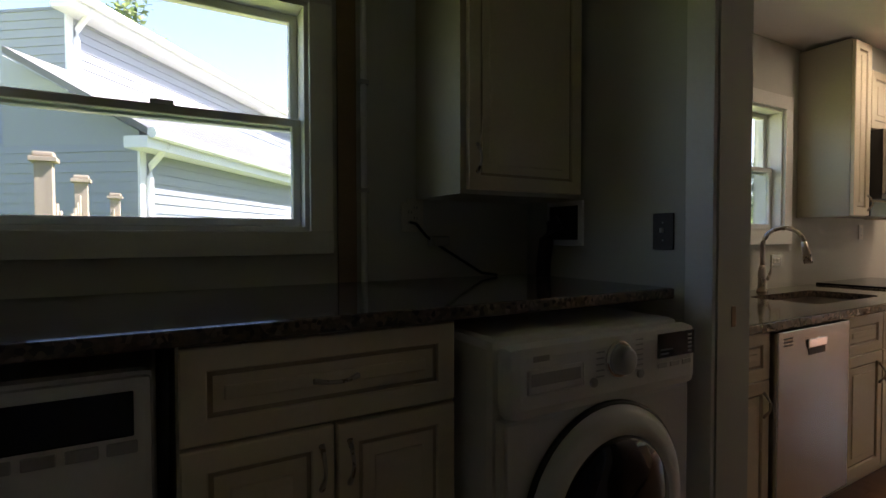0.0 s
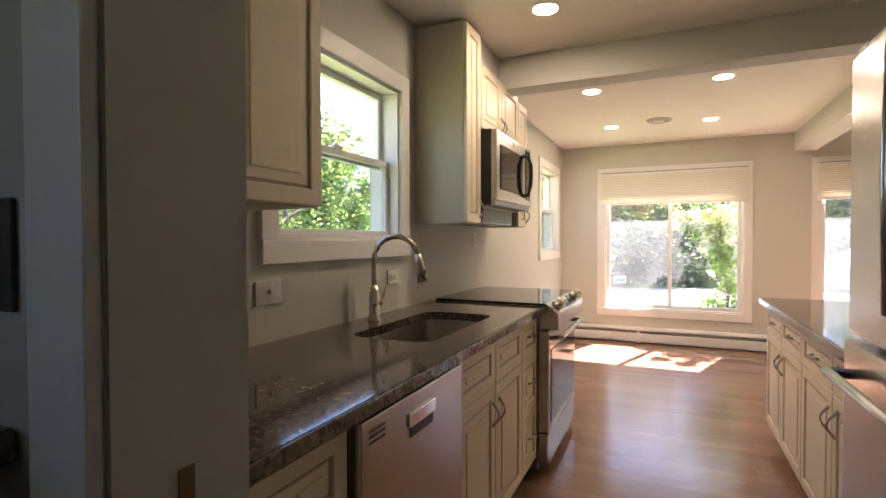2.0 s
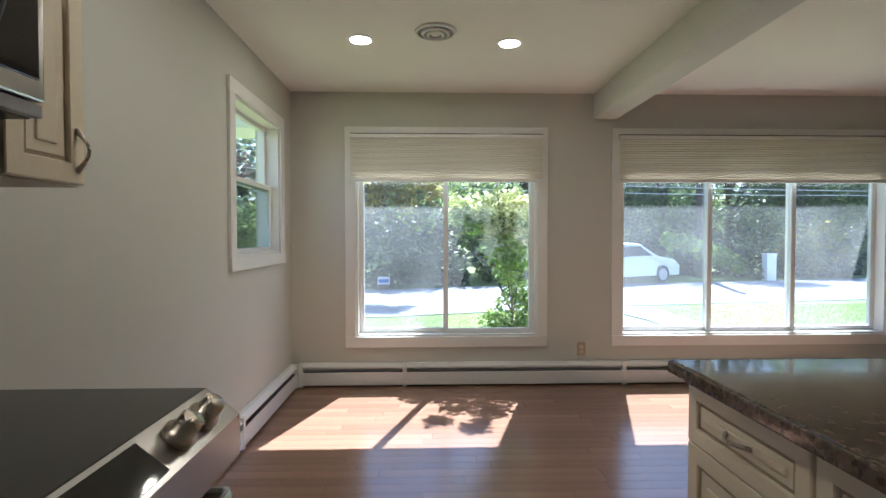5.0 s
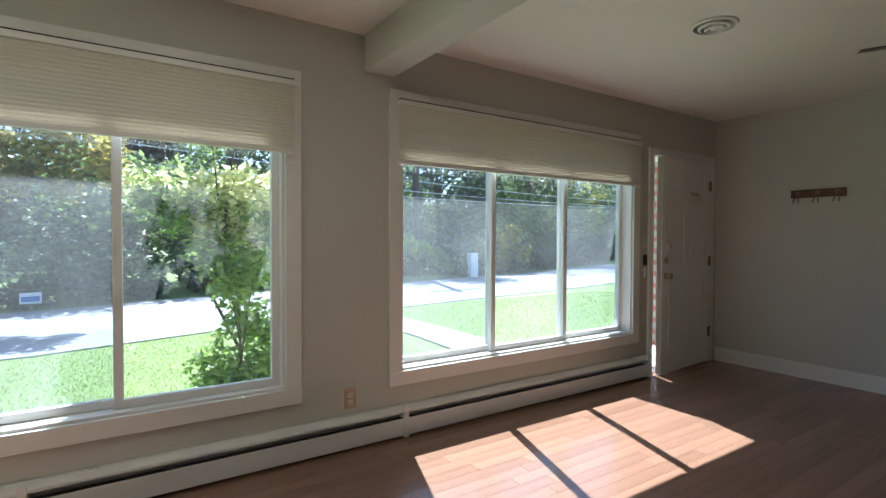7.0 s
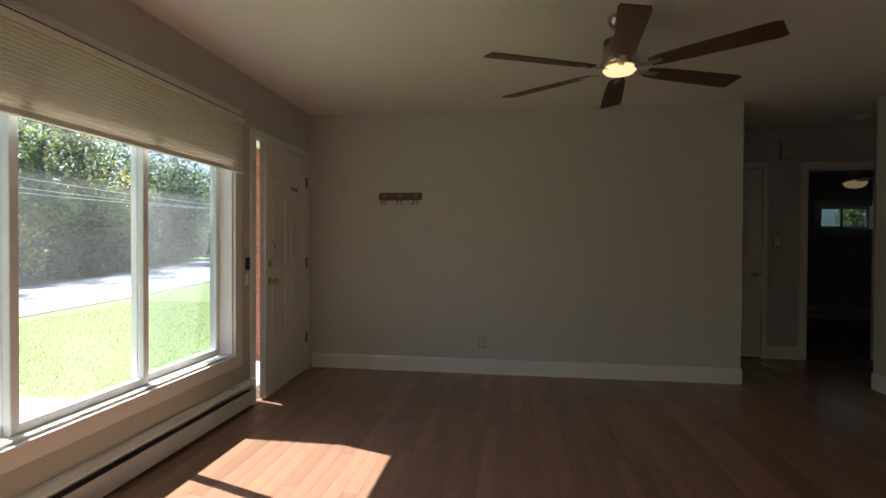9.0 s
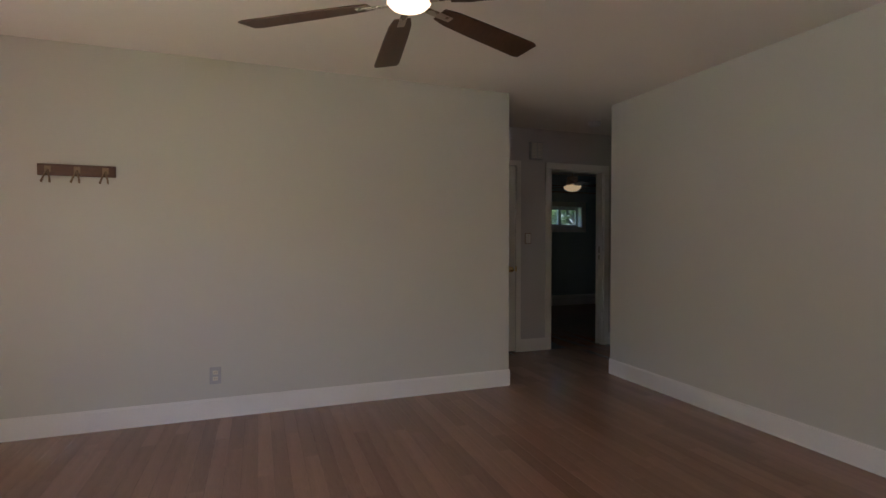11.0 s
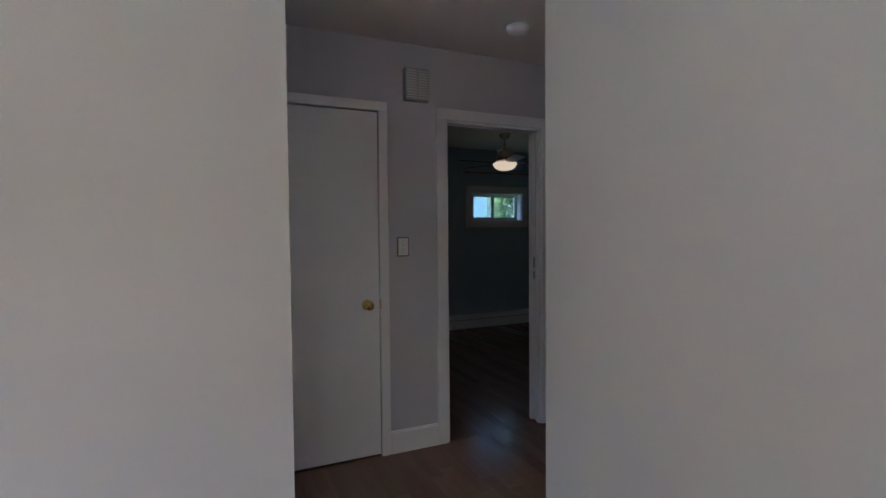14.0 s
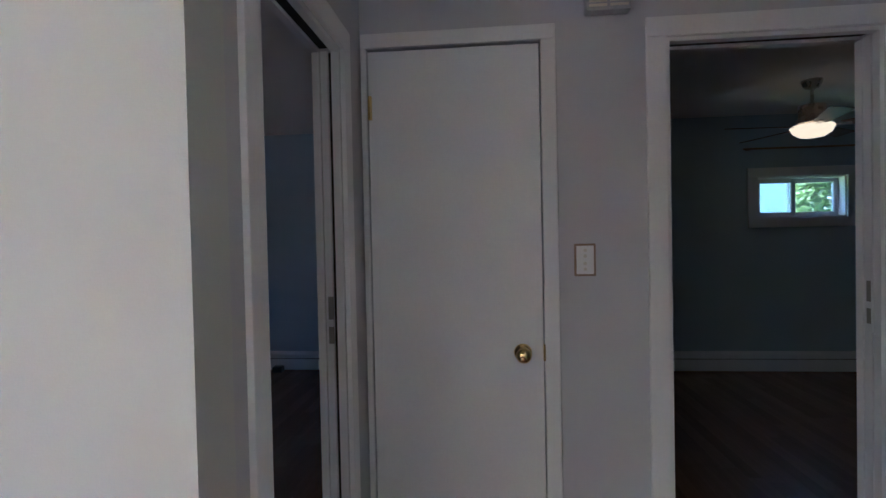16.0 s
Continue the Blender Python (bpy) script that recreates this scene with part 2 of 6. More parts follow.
SIDING = material("grey_siding", (0.33, 0.35, 0.38), 0.6, var=0.05, scale=2, fine=60, bump=0.03)
PALESIDING = material("pale_siding", (0.58, 0.62, 0.65), 0.6, var=0.05, scale=2, fine=60, bump=0.03)
SHINGLE = material("roof_shingle", (0.16, 0.16, 0.165), 0.9, var=0.3, scale=8, fine=50, bump=0.3)
WHITEOUT = material("white_aluminium", (0.82, 0.82, 0.82), 0.4, var=0.03)
FENCE = material("cedar_fence", (0.42, 0.34, 0.25), 0.8, var=0.25, scale=4, fine=40, bump=0.15, stretch=(4, 4, 0.4))
GRASS = material("lawn_soil", (0.16, 0.21, 0.055), 0.9, var=0.22, scale=1.2, fine=60, bump=0.08)
BLADE = leafy("grass_blade", (0.13, 0.20, 0.045), (0.21, 0.28, 0.07))
ASPHALT = material("asphalt", (0.27, 0.27, 0.275), 0.9, var=0.15, scale=0.7, fine=120, bump=0.2)
CONCRETE = material("concrete", (0.42, 0.4, 0.37), 0.85, var=0.12, scale=2, fine=90, bump=0.15)
BARK = material("bark", (0.11, 0.08, 0.06), 0.95, var=0.4, scale=6, fine=40, bump=0.4, stretch=(3, 3, 0.6))
LEAF = leafy("leaf_green", (0.055, 0.09, 0.032), (0.20, 0.25, 0.09))
LEAFBRIGHT = leafy("leaf_bright", (0.09, 0.16, 0.03), (0.28, 0.36, 0.10))
LEAFDARK = leafy("leaf_dark", (0.034, 0.052, 0.032), (0.125, 0.155, 0.085))
LEAFPLUM = leafy("leaf_plum", (0.022, 0.02, 0.02), (0.075, 0.06, 0.055))
LEAFOLIVE = leafy("leaf_olive", (0.09, 0.11, 0.025), (0.26, 0.24, 0.07))
BLOSSOM = leafy("blossom_pale", (0.32, 0.36, 0.14), (0.62, 0.58, 0.36))
LEAFAUTUMN = leafy("leaf_autumn", (0.15, 0.14, 0.035), (0.36, 0.30, 0.09))
BRICK = material("red_brick", (0.42, 0.13, 0.09), 0.85, var=0.2, scale=6, fine=60, bump=0.2, rand=0.3)
CARPAINT = material("white_car_paint", (0.75, 0.76, 0.78), 0.2, var=0.02, coat=0.6)
RUBBER = material("tyre_rubber", (0.02, 0.02, 0.02), 0.85, var=0.2)

# ---- building helpers ----
AT = {}


def thing(name, loc, label, category, group="", kind="", rz=0.0):
    ob = new(name)
    ob.matrix_world = pose(*loc, 0, 0, rz)
    AT[ob.name] = ob.matrix_world.copy()
    return tagged(ob, label, category, group, kind)


def part(name, bm, mat, parent, label="", local=False, smooth=False):
    """Links a bmesh as one mesh object under a thing or part; its vertices are in the world unless local."""
    if parent is not None and not local:
        bmesh.ops.transform(bm, matrix=AT[parent.name].inverted(), verts=bm.verts)
    bmesh.ops.recalc_face_normals(bm, faces=bm.faces)
    me = bpy.data.meshes.new(name)
    bm.to_mesh(me)
    bm.free()
    me.materials.append(mat)
    if smooth:
        for f in me.polygons:
            f.use_smooth = True
    ob = new(name, me)
    if parent is not None:
        ob.parent = parent
        AT[ob.name] = AT[parent.name]
    if label:
        tagged(ob, label)
    return ob


def structure(name, bm, mat, label, category):
    me = bpy.data.meshes.new(name)
    bmesh.ops.recalc_face_normals(bm, faces=bm.faces)
    bm.to_mesh(me)
    bm.free()
    me.materials.append(mat)
    ob = tagged(new(name, me), label, category, kind="structure")
    AT[ob.name] = Matrix.Identity(4)
    return ob


def box(bm, x0, x1, y0, y1, z0, z1, bevel=0.0):
    x0, x1 = min(x0, x1), max(x0, x1)
    y0, y1 = min(y0, y1), max(y0, y1)
    z0, z1 = min(z0, z1), max(z0, z1)
    m = Matrix.LocRotScale(((x0 + x1) / 2, (y0 + y1) / 2, (z0 + z1) / 2), None, (x1 - x0, y1 - y0, z1 - z0))
    vs = bmesh.ops.create_cube(bm, size=1, matrix=m)["verts"]
    if bevel:
        es = list({e for v in vs for e in v.link_edges})
        bmesh.ops.bevel(bm, geom=es, offset=bevel, segments=2, affect="EDGES", profile=0.6)


def cyl(bm, a, b, r0, r1=None, seg=20, caps=True):
    a, b = Vector(a), Vector(b)
    d = b - a
    m = Matrix.Translation((a + b) / 2) @ d.to_track_quat("Z", "Y").to_matrix().to_4x4()
    bmesh.ops.create_cone(bm, cap_ends=caps, segments=seg, radius1=r0, radius2=r0 if r1 is None else r1, depth=d.length, matrix=m)


def tube(bm, pts, r, seg=12):
    """A round tube along points, with closed ends; r is one radius or one for each point."""
    pts = [Vector(p) for p in pts]
    rs = r if isinstance(r, (list, tuple)) else [r] * len(pts)
    rings, up = [], Vector((0, 0, 1))
    for i, p in enumerate(pts):
        d = (pts[min(i + 1, len(pts) - 1)] - pts[max(i - 1, 0)]).normalized()
        side = d.cross(up if abs(d.z) < 0.95 else Vector((0, 1, 0))).normalized()
        over = side.cross(d)
        rings.append([bm.verts.new(p + rs[i] * (math.cos(a) * side + math.sin(a) * over)) for a in (2 * math.pi * k / seg for k in range(seg))])
    for a, b in zip(rings, rings[1:]):
        for k in range(seg):
            bm.faces.new((a[k], a[(k + 1) % seg], b[(k + 1) % seg], b[k]))
    bm.faces.new(rings[0])
    bm.faces.new(rings[-1])


def lathe(bm, profile, at, axis="Z", seg=32):
    """Turns (radius, height) pairs about an axis through the place at."""
    m = Matrix.Translation(at) @ {"Z": Matrix.Identity(4), "X": Matrix.Rotation(radians(90), 4, "Y"), "-X": Matrix.Rotation(radians(-90), 4, "Y"), "-Y": Matrix.Rotation(radians(90), 4, "X"), "-Z": Matrix.Rotation(radians(180), 4, "X")}[axis]
    rings = []
    for r, h in profile:
        rings.append([bm.verts.new(m @ Vector((max(r, 1e-4) * math.cos(a), max(r, 1e-4) * math.sin(a), h))) for a in (2 * math.pi * k / seg for k in range(seg))])
    for a, b in zip(rings, rings[1:]):
        for k in range(seg):
            bm.faces.new((a[k], a[(k + 1) % seg], b[(k + 1) % seg], b[k]))
    bm.faces.new(rings[0])
    bm.faces.new(rings[-1])


class Face:
    """A wall's or front's own axes: u along it, d out of it, z up."""

    def __init__(self, axis, at, sign):
        self.axis, self.at, self.sign = axis, at, sign

    def p(self, u, d, z):
        w = self.at + self.sign * d
        return (w, u, z) if self.axis == "x" else (u, w, z)

    def box(self, bm, u0, u1, d0, d1, z0, z1, bevel=0.0):
        a, b = self.p(u0, d0, z0), self.p(u1, d1, z1)
        box(bm, a[0], b[0], a[1], b[1], a[2], b[2], bevel)

    def out(self):
        return {("x", 1): "X", ("x", -1): "-X", ("y", -1): "-Y"}[(self.axis, self.sign)]


def one(f, *a, **k):
    bm = bmesh.new()
    f(bm, *a, **k)
    return bm


def ring(bm, F, u0, u1, z0, z1, w, d0, d1, ch=0.003):
    """One mitred frame: four members in a single piece, its outer front edge eased."""
    loops = []
    for e, d in ((0, d0), (0, d1 - ch), (ch, d1), (w - ch, d1), (w, d1 - ch), (w, d0)):
        loops.append([bm.verts.new(F.p(u, d, z)) for u, z in ((u0 + e, z0 + e), (u1 - e, z0 + e), (u1 - e, z1 - e), (u0 + e, z1 - e))])
    for a, b in zip(loops, loops[1:] + loops[:1]):
        for k in range(4):
            bm.faces.new((a[k], a[(k + 1) % 4], b[(k + 1) % 4], b[k]))


def fbox(F, *a):
    return one(F.box, *a)


def wall(name, axis, w0, w1, u0, u1, z0, z1, holes, mat, label, category="wall"):
    """A thick wall with openings through it; holes are (u0, u1, z0, z1)."""
    bm = bmesh.new()
    us = sorted({u0, u1, *[h[0] for h in holes], *[h[1] for h in holes]})
    for a, b in zip(us, us[1:]):
        zs, mid = [z0], (a + b) / 2
        for h in sorted(holes, key=lambda q: q[2]):
            if h[0] < mid < h[1]:
                zs += [h[2], h[3]]
        zs.append(z1)
        for c, d in zip(zs[::2], zs[1::2]):
            if d - c > 1e-4:
                box(bm, *((w0, w1, a, b) if axis == "x" else (a, b, w0, w1)), c, d)
    bmesh.ops.remove_doubles(bm, verts=bm.verts, dist=1e-5)
    seen = {}
    for f in list(bm.faces):
        key = tuple(round(c, 4) for c in f.calc_center_median())
        seen.setdefault(key, []).append(f)
    inner = [f for fs in seen.values() if len(fs) > 1 for f in fs]
    bmesh.ops.delete(bm, geom=inner, context="FACES")
    return structure(name, bm, mat, label, category)


# ---- structure ----
H = 2.505
LEFT, FRONT, RACK = Face("x", 0.0, 1), Face("y", 0.0, -1), Face("x", 6.6, -1)
LAUN = Face("x", -0.11, 1)
PART = Face("y", -6.47, -1)
CLOSET = Face("x", 7.715, -1)
EAST = Face("x", 11.0, -1)
HALLL = Face("y", -4.02, -1)
KW = (-5.37, -4.455, 1.305, 2.085)
DW = (-1.27, -0.345, 1.155, 2.125)
LW = (-8.42, -7.49, 1.295, 2.12)
W1 = (0.545, 2.10, 0.42, 2.12)
W2 = (2.84, 5.205, 0.42, 2.12)
FD = (5.50, 6.47, 0.0, 2.06)
B1W = (8.6, 9.4, 1.55, 2.0)
BW = (-7.92, -7.10, 1.50, 1.90)
wall("wall_left", "x", -0.18, 0, -6.29, 0, 0, H, [KW, DW], WALL, "greige painted wall with two white-cased windows")
wall("wall_laundry_window", "x", -0.29, -0.11, -9.3, -6.47, 0, H, [LW], WALL, "dim greige laundry wall with a sash window")
wall("wall_partition", "y", -6.47, -6.29, -0.29, 3.82, 0, H, [(0.80, 1.78, 0, 2.08)], WALL, "greige partition with a cased opening into the kitchen")
wall("wall_front", "y", 0.0, 0.18, -0.18, 11.18, 0, H, [W1, W2, FD, B1W], WALL, "greige front wall with two wide windows and the entry door")
wall("wall_rack", "x", 6.6, 6.72, -4.02, 0, 0, H, [], WALL, "plain greige living room wall ending at the hallway")
wall("wall_hall_left", "y", -4.02, -3.93, 6.72, 7.715, 0, H, [(6.845, 7.45, 0, 1.99)], HALLWALL, "short grey hallway wall with a pocket door opening")
wall("wall_closet", "x", 7.715, 7.835, -6.9, -3.93, 0, H, [(-4.695, -4.045, 0, 2.08), (-5.87, -5.14, 0, 2.065)], HALLWALL, "grey hallway end wall with a closet door and a doorway")
wall("wall_living_back", "y", -5.22, -5.10, 3.7, 6.62, 0, H, [], WALL, "plain greige living room wall leading into the hallway")
wall("wall_hall_right", "x", 6.50, 6.62, -6.9, -5.22, 0, H, [], HALLWALL, "plain grey hallway wall")
wall("wall_hall_end", "y", -7.02, -6.9, 6.49, 7.835, 0, H, [], HALLWALL, "plain grey hallway end wall")
wall("wall_kitchen_right", "x", 3.7, 3.82, -6.29, -5.22, 0, H, [], WALL, "plain greige kitchen wall behind the island")
wall("wall_laundry_right", "x", 2.6, 2.72, -9.3, -6.47, 0, H, [], WALL, "plain greige laundry wall")
wall("wall_laundry_back", "y", -9.42, -9.3, -0.29, 2.72, 0, H, [], WALL, "plain greige laundry back wall")
wall("wall_east", "x", 11.0, 11.18, -8.7, 0, 0, H, [BW], BLUEWALL, "blue-grey bedroom outer wall with a small high window")
wall("wall_bedroom_divide", "y", -4.95, -4.83, 7.835, 11.0, 0, H, [], BLUEWALL, "blue-grey wall between the bedrooms")
wall("wall_bedroom_back", "y", -8.82, -8.7, 7.715, 11.18, 0, H, [], BLUEWALL, "blue-grey bedroom back wall")
wall("wall_bedroom_side", "x", 7.715, 7.835, -8.7, -7.02, 0, H, [], BLUEWALL, "blue-grey bedroom side wall")
structure("floor", one(box, -0.29, 11.18, -9.42, 0.18, -0.12, -0.012), SUBFLOOR, "dark gaps under the wooden floor planks", "floor")
structure("ceiling", one(box, -0.29, 11.18, -9.42, 0.18, H, H + 0.12), CEIL, "off-white painted ceiling", "ceiling")
structure("roof", one(box, -0.75, 11.6, -9.9, 0.55, H + 0.12, H + 0.3), SHINGLE, "grey shingle roof slab with overhanging eaves", "roof")
structure("eave_return", one(box, -0.72, -0.2, 0.19, 0.7, 2.24, H + 0.1, 0.01), WHITEOUT, "pale boxed eave return at the front corner", "eave")
# Unseen slab added to keep sun from leaking through the door gap.
structure("porch_roof", one(box, 5.4, 7.3, 0.19, 1.5, 2.42, 2.55), WHITEOUT, "white roof slab above the entry, added unseen to block the sun", "roof")
structure("beam_kitchen", one(box, 0.0, 3.7, -3.575, -3.40, 2.295, H, 0.004), WALL, "greige boxed ceiling beam across the kitchen", "beam")
structure("beam_living", one(box, 2.585, 2.785, -3.40, 0.0, 2.288, H, 0.004), WALL, "greige boxed ceiling beam running to the front wall", "beam")


# ---- windows and doors of the setting ----
def casing(F, name, hole, w, parent, sill=False, proud=0.02):
    """Flat boards round an opening, butted: two legs and a head, and a bottom board."""
    u0, u1, z0, z1 = hole
    part("side_casing", fbox(F, u0 - w, u0, 0, proud, z0, z1, 0.003), TRIM, parent)
    part("side_casing", fbox(F, u1, u1 + w, 0, proud, z0, z1, 0.003), TRIM, parent)
    part("head_casing", fbox(F, u0 - w, u1 + w, 0, proud, z1, z1 + w, 0.003), TRIM, parent)
    if sill:
        part("window_sill", fbox(F, u0 - w, u1 + w, 0, proud + 0.004, z0 - w, z0, 0.003), TRIM, parent)


def lining(F, hole, depth, parent, mat=TRIM, t=0.015):
    u0, u1, z0, z1 = hole
    part("jamb_lining", fbox(F, u0, u0 + t, -depth, 0, z0, z1), mat, parent)
    part("jamb_lining", fbox(F, u1 - t, u1, -depth, 0, z0, z1), mat, parent)
    part("head_lining", fbox(F, u0 + t, u1 - t, -depth, 0, z1 - t, z1), mat, parent)
    part("sill_lining", fbox(F, u0 + t, u1 - t, -depth, 0, z0, z0 + t), mat, parent)


def sash(F, u0, u1, z0, z1, d0, d1, w, parent, pane_mat=PANE, name="sash"):
    bm = one(ring, F, u0, u1, z0, z1, w, d0, d1)
    s = part(name, bm, VINYL, parent)
    dm = (d0 + d1) / 2
    g = part("pane", fbox(F, u0 + w, u1 - w, dm - 0.003, dm + 0.003, z0 + w, z1 - w), pane_mat, s)
    g.visible_shadow = False
    return s


def window_base(F, name, hole, label):
    w = thing(name, F.p((hole[0] + hole[1]) / 2, 0, hole[2]), label, "window", kind="structure")
    return w


def double_hung(F, name, hole, label, frame=0.03, rail=None):
    w = window_base(F, name, hole, label)
    casing(F, name, hole, 0.085, w, sill=True)
    lining(F, hole, 0.16, w)
    u0, u1, z0, z1 = hole[0] + 0.015, hole[1] - 0.015, hole[2] + 0.015, hole[3] - 0.015
    mid = rail or (z0 + z1) / 2
    sash(F, u0, u1, mid - 0.02, z1, -0.13, -0.095, frame, w, name="upper_sash")
    sash(F, u0, u1, z0, mid + 0.02, -0.09, -0.055, frame, w, PANEMESH, "lower_sash")
    part("sash_lock", fbox(F, (u0 + u1) / 2 - 0.035, (u0 + u1) / 2 + 0.035, -0.085, -0.05, mid + 0.02, mid + 0.035, 0.004), VINYL, w)
    return w


def slider(F, name, hole, label, mullions, panes=None):
    w = window_base(F, name, hole, label)
    casing(F, name, hole, 0.09, w, sill=True)
    lining(F, hole, 0.15, w)
    u0, u1, z0, z1 = hole[0] + 0.015, hole[1] - 0.015, hole[2] + 0.015, hole[3] - 0.015
    us = [u0, *mullions, u1]
    for i, (a, b) in enumerate(zip(us, us[1:])):
        d = -0.055 if i % 2 else -0.095
        sash(F, a - (0.022 if i else 0), b + (0.022 if i < len(us) - 2 else 0), z0, z1, d - 0.035, d, 0.042, w, panes or (PANEHAZE if i % 2 == 0 else PANEFAINT), "sliding_sash")
    return w


def cell_blind(F, u0, u1, z0, z1, label):
    b = thing("cellular_blind", F.p((u0 + u1) / 2, 0, z0), label, "window blind", "blinds on the front windows")
    part("headrail", fbox(F, u0, u1, 0.022, 0.07, z1 - 0.03, z1, 0.004), TRIM, b)
    part("bottom_rail", fbox(F, u0, u1, 0.03, 0.062, z0, z0 + 0.028, 0.005), TRIM, b)
    # Solid dark strip paints the shadow line above the headrail.
    part("headrail_gap", fbox(F, u0 + 0.002, u1 - 0.002, 0.03, 0.064, z1 + 0.0005, z1 + 0.007), DARK, b, "dark strip painting the shadow line along the headrail")
    bm = bmesh.new()
    n = max(8, int((z1 - z0 - 0.06) / 0.019))
    for side in (1, -1):
        prev = None
        for i in range(2 * n + 1):
            z = z0 + 0.028 + (z1 - z0 - 0.058) * i / (2 * n)
            d = 0.046 + side * (0.007 + 0.005 * (i % 2))
            row = [bm.verts.new(F.p(u, d, z)) for u in (u0 + 0.004, u1 - 0.004)]
            if prev:
                bm.faces.new((*prev, row[1], row[0]))
            prev = row
    part("pleated_cloth", bm, BLIND, b)
    return b


double_hung(LEFT, "window_kitchen", KW, "white double-hung window above the kitchen sink", rail=1.695)
double_hung(LEFT, "window_dining", DW, "white double-hung window near the front corner", rail=1.645)
double_hung(LAUN, "window_laundry", LW, "white double-hung window above the laundry counter", rail=1.69)
slider(FRONT, "window_front_small", W1, "white two-panel sliding window with a raised blind", [1.315])
slider(FRONT, "window_front_large", W2, "white three-panel sliding window with a raised blind", [3.65, 4.405])
slider(EAST, "window_bedroom", BW, "small high white sliding window in the bedroom", [-7.465], PANEDIM)
slider(FRONT, "window_bedroom_front", B1W, "white sliding window of the front bedroom", [9.0], PANEDIM)
cell_blind(FRONT, 0.505, 2.14, 1.74, 2.14, "cream cellular blind, half raised, on the two-panel window")
cell_blind(FRONT, 2.80, 5.245, 1.74, 2.14, "cream cellular blind, half raised, on the three-panel window")


def knob(F, u, z, d, parent, mat):
    bm = bmesh.new()
    lathe(bm, [(0.033, 0), (0.033, 0.004), (0.028, 0.008), (0.012, 0.012), (0.011, 0.03), (0.02, 0.036), (0.028, 0.046), (0.029, 0.056), (0.024, 0.066), (0.012, 0.071), (0.0, 0.072)], F.p(u, d, z), F.out(), 24)
    return part("door_knob", bm, mat, parent, smooth=True)


def flush_door(F, name, hole, label, hinge_at, knob_at):
    w = thing(name, F.p((hole[0] + hole[1]) / 2, 0, 0), label, "door", kind="structure")
    part("door_leaf", fbox(F, hole[0] + 0.004, hole[1] - 0.004, -0.04, -0.002, 0.012, hole[3] - 0.007, 0.003), TRIM, w)
    part("side_casing", fbox(F, hole[0] - 0.055, hole[0], 0, 0.016, 0, hole[3], 0.003), TRIM, w)
    part("side_casing", fbox(F, hole[1], hole[1] + 0.02, 0, 0.016, 0, hole[3], 0.003), TRIM, w)
    part("head_casing", fbox(F, hole[0] - 0.055, hole[1] + 0.02, 0, 0.016, hole[3], hole[3] + 0.055, 0.003), TRIM, w)
    for z in (0.25, 1.86):
        bm = bmesh.new()
        cyl(bm, F.p(hinge_at, 0.0, z - 0.045), F.p(hinge_at, 0.0, z + 0.045), 0.007, seg=12)
        F.box(bm, hinge_at - 0.012, hinge_at + 0.012, -0.009, -0.004, z - 0.043, z + 0.043)
        part("hinge", bm, BRASS, w)
    knob(F, knob_at, 0.928, -0.002, w, BRASS)
    part("strike_plate", fbox(F, hole[0] - 0.001, hole[0] + 0.006, -0.008, 0.0175, 0.90, 0.96), BRASS, w)
    return w


# closet door: hinged at the end near the hall wall
CL = (-4.695, -4.045, 0, 2.08)
flush_door(CLOSET, "door_closet", CL, "plain white flush closet door with a brass knob, shut", -4.055, -4.614)


def pocket_opening(F, name, hole, w, depth, label, leaf_at):
    t = thing(name, F.p((hole[0] + hole[1]) / 2, 0, 0), label, "doorway", kind="structure")
    casing(F, name, hole, w, t, proud=0.016)
    d0 = depth * 0.28
    for u, s in ((hole[0], 1), (hole[1], -1)):
        if abs(u - leaf_at) > 1e-3:
            part("jamb_lining", fbox(F, u, u + s * 0.015, -depth, 0, 0, hole[3]), TRIM, t)
        else:
            part("jamb_lining", fbox(F, u, u + s * 0.015, -d0, 0, 0, hole[3]), TRIM, t)
            part("jamb_lining", fbox(F, u, u + s * 0.015, -depth, -depth + d0, 0, hole[3]), TRIM, t)
            leaf = part("pocket_door_leaf", fbox(F, u - s * 0.25, u + s * 0.012, -depth + d0 + 0.003, -d0 - 0.012, 0.012, hole[3] - 0.012), TRIM, t)
            # Flat black strip paints the slot's shade; the wall behind is solid.
            part("pocket_slot", fbox(F, u, u + s * 0.003, -d0 - 0.0115, -d0 - 0.0005, 0, hole[3] - 0.015), DARK, t, "dark strip painting the shade in the pocket door slot")
            dm = -depth / 2
            part("latch_plate", fbox(F, u + s * 0.012, u + s * 0.0145, dm - 0.009, dm + 0.009, 1.10, 1.175), STEELPLATE, leaf)
            part("pull_plate", fbox(F, u + s * 0.012, u + s * 0.0145, dm - 0.009, dm + 0.009, 1.02, 1.075), STEELPLATE, leaf)
    part("head_lining", fbox(F, hole[0] + 0.015, hole[1] - 0.015, -depth, -depth + d0, hole[3] - 0.015, hole[3]), TRIM, t)
    part("head_lining", fbox(F, hole[0] + 0.015, hole[1] - 0.015, -d0, 0, hole[3] - 0.015, hole[3]), TRIM, t)
    # Black strip paints the shade between the two head linings.
    part("door_track", fbox(F, hole[0] + 0.015, hole[1] - 0.015, -depth + d0 + 0.001, -d0 - 0.001, hole[3] - 0.004, hole[3]), DARK, t, "dark strip painting the shade in the overhead track slot")
    return t


pocket_opening(HALLL, "doorway_front_bedroom", (6.845, 7.45, 0, 1.99), 0.075, 0.09, "white-cased doorway with a pocket door slid open", 7.45)
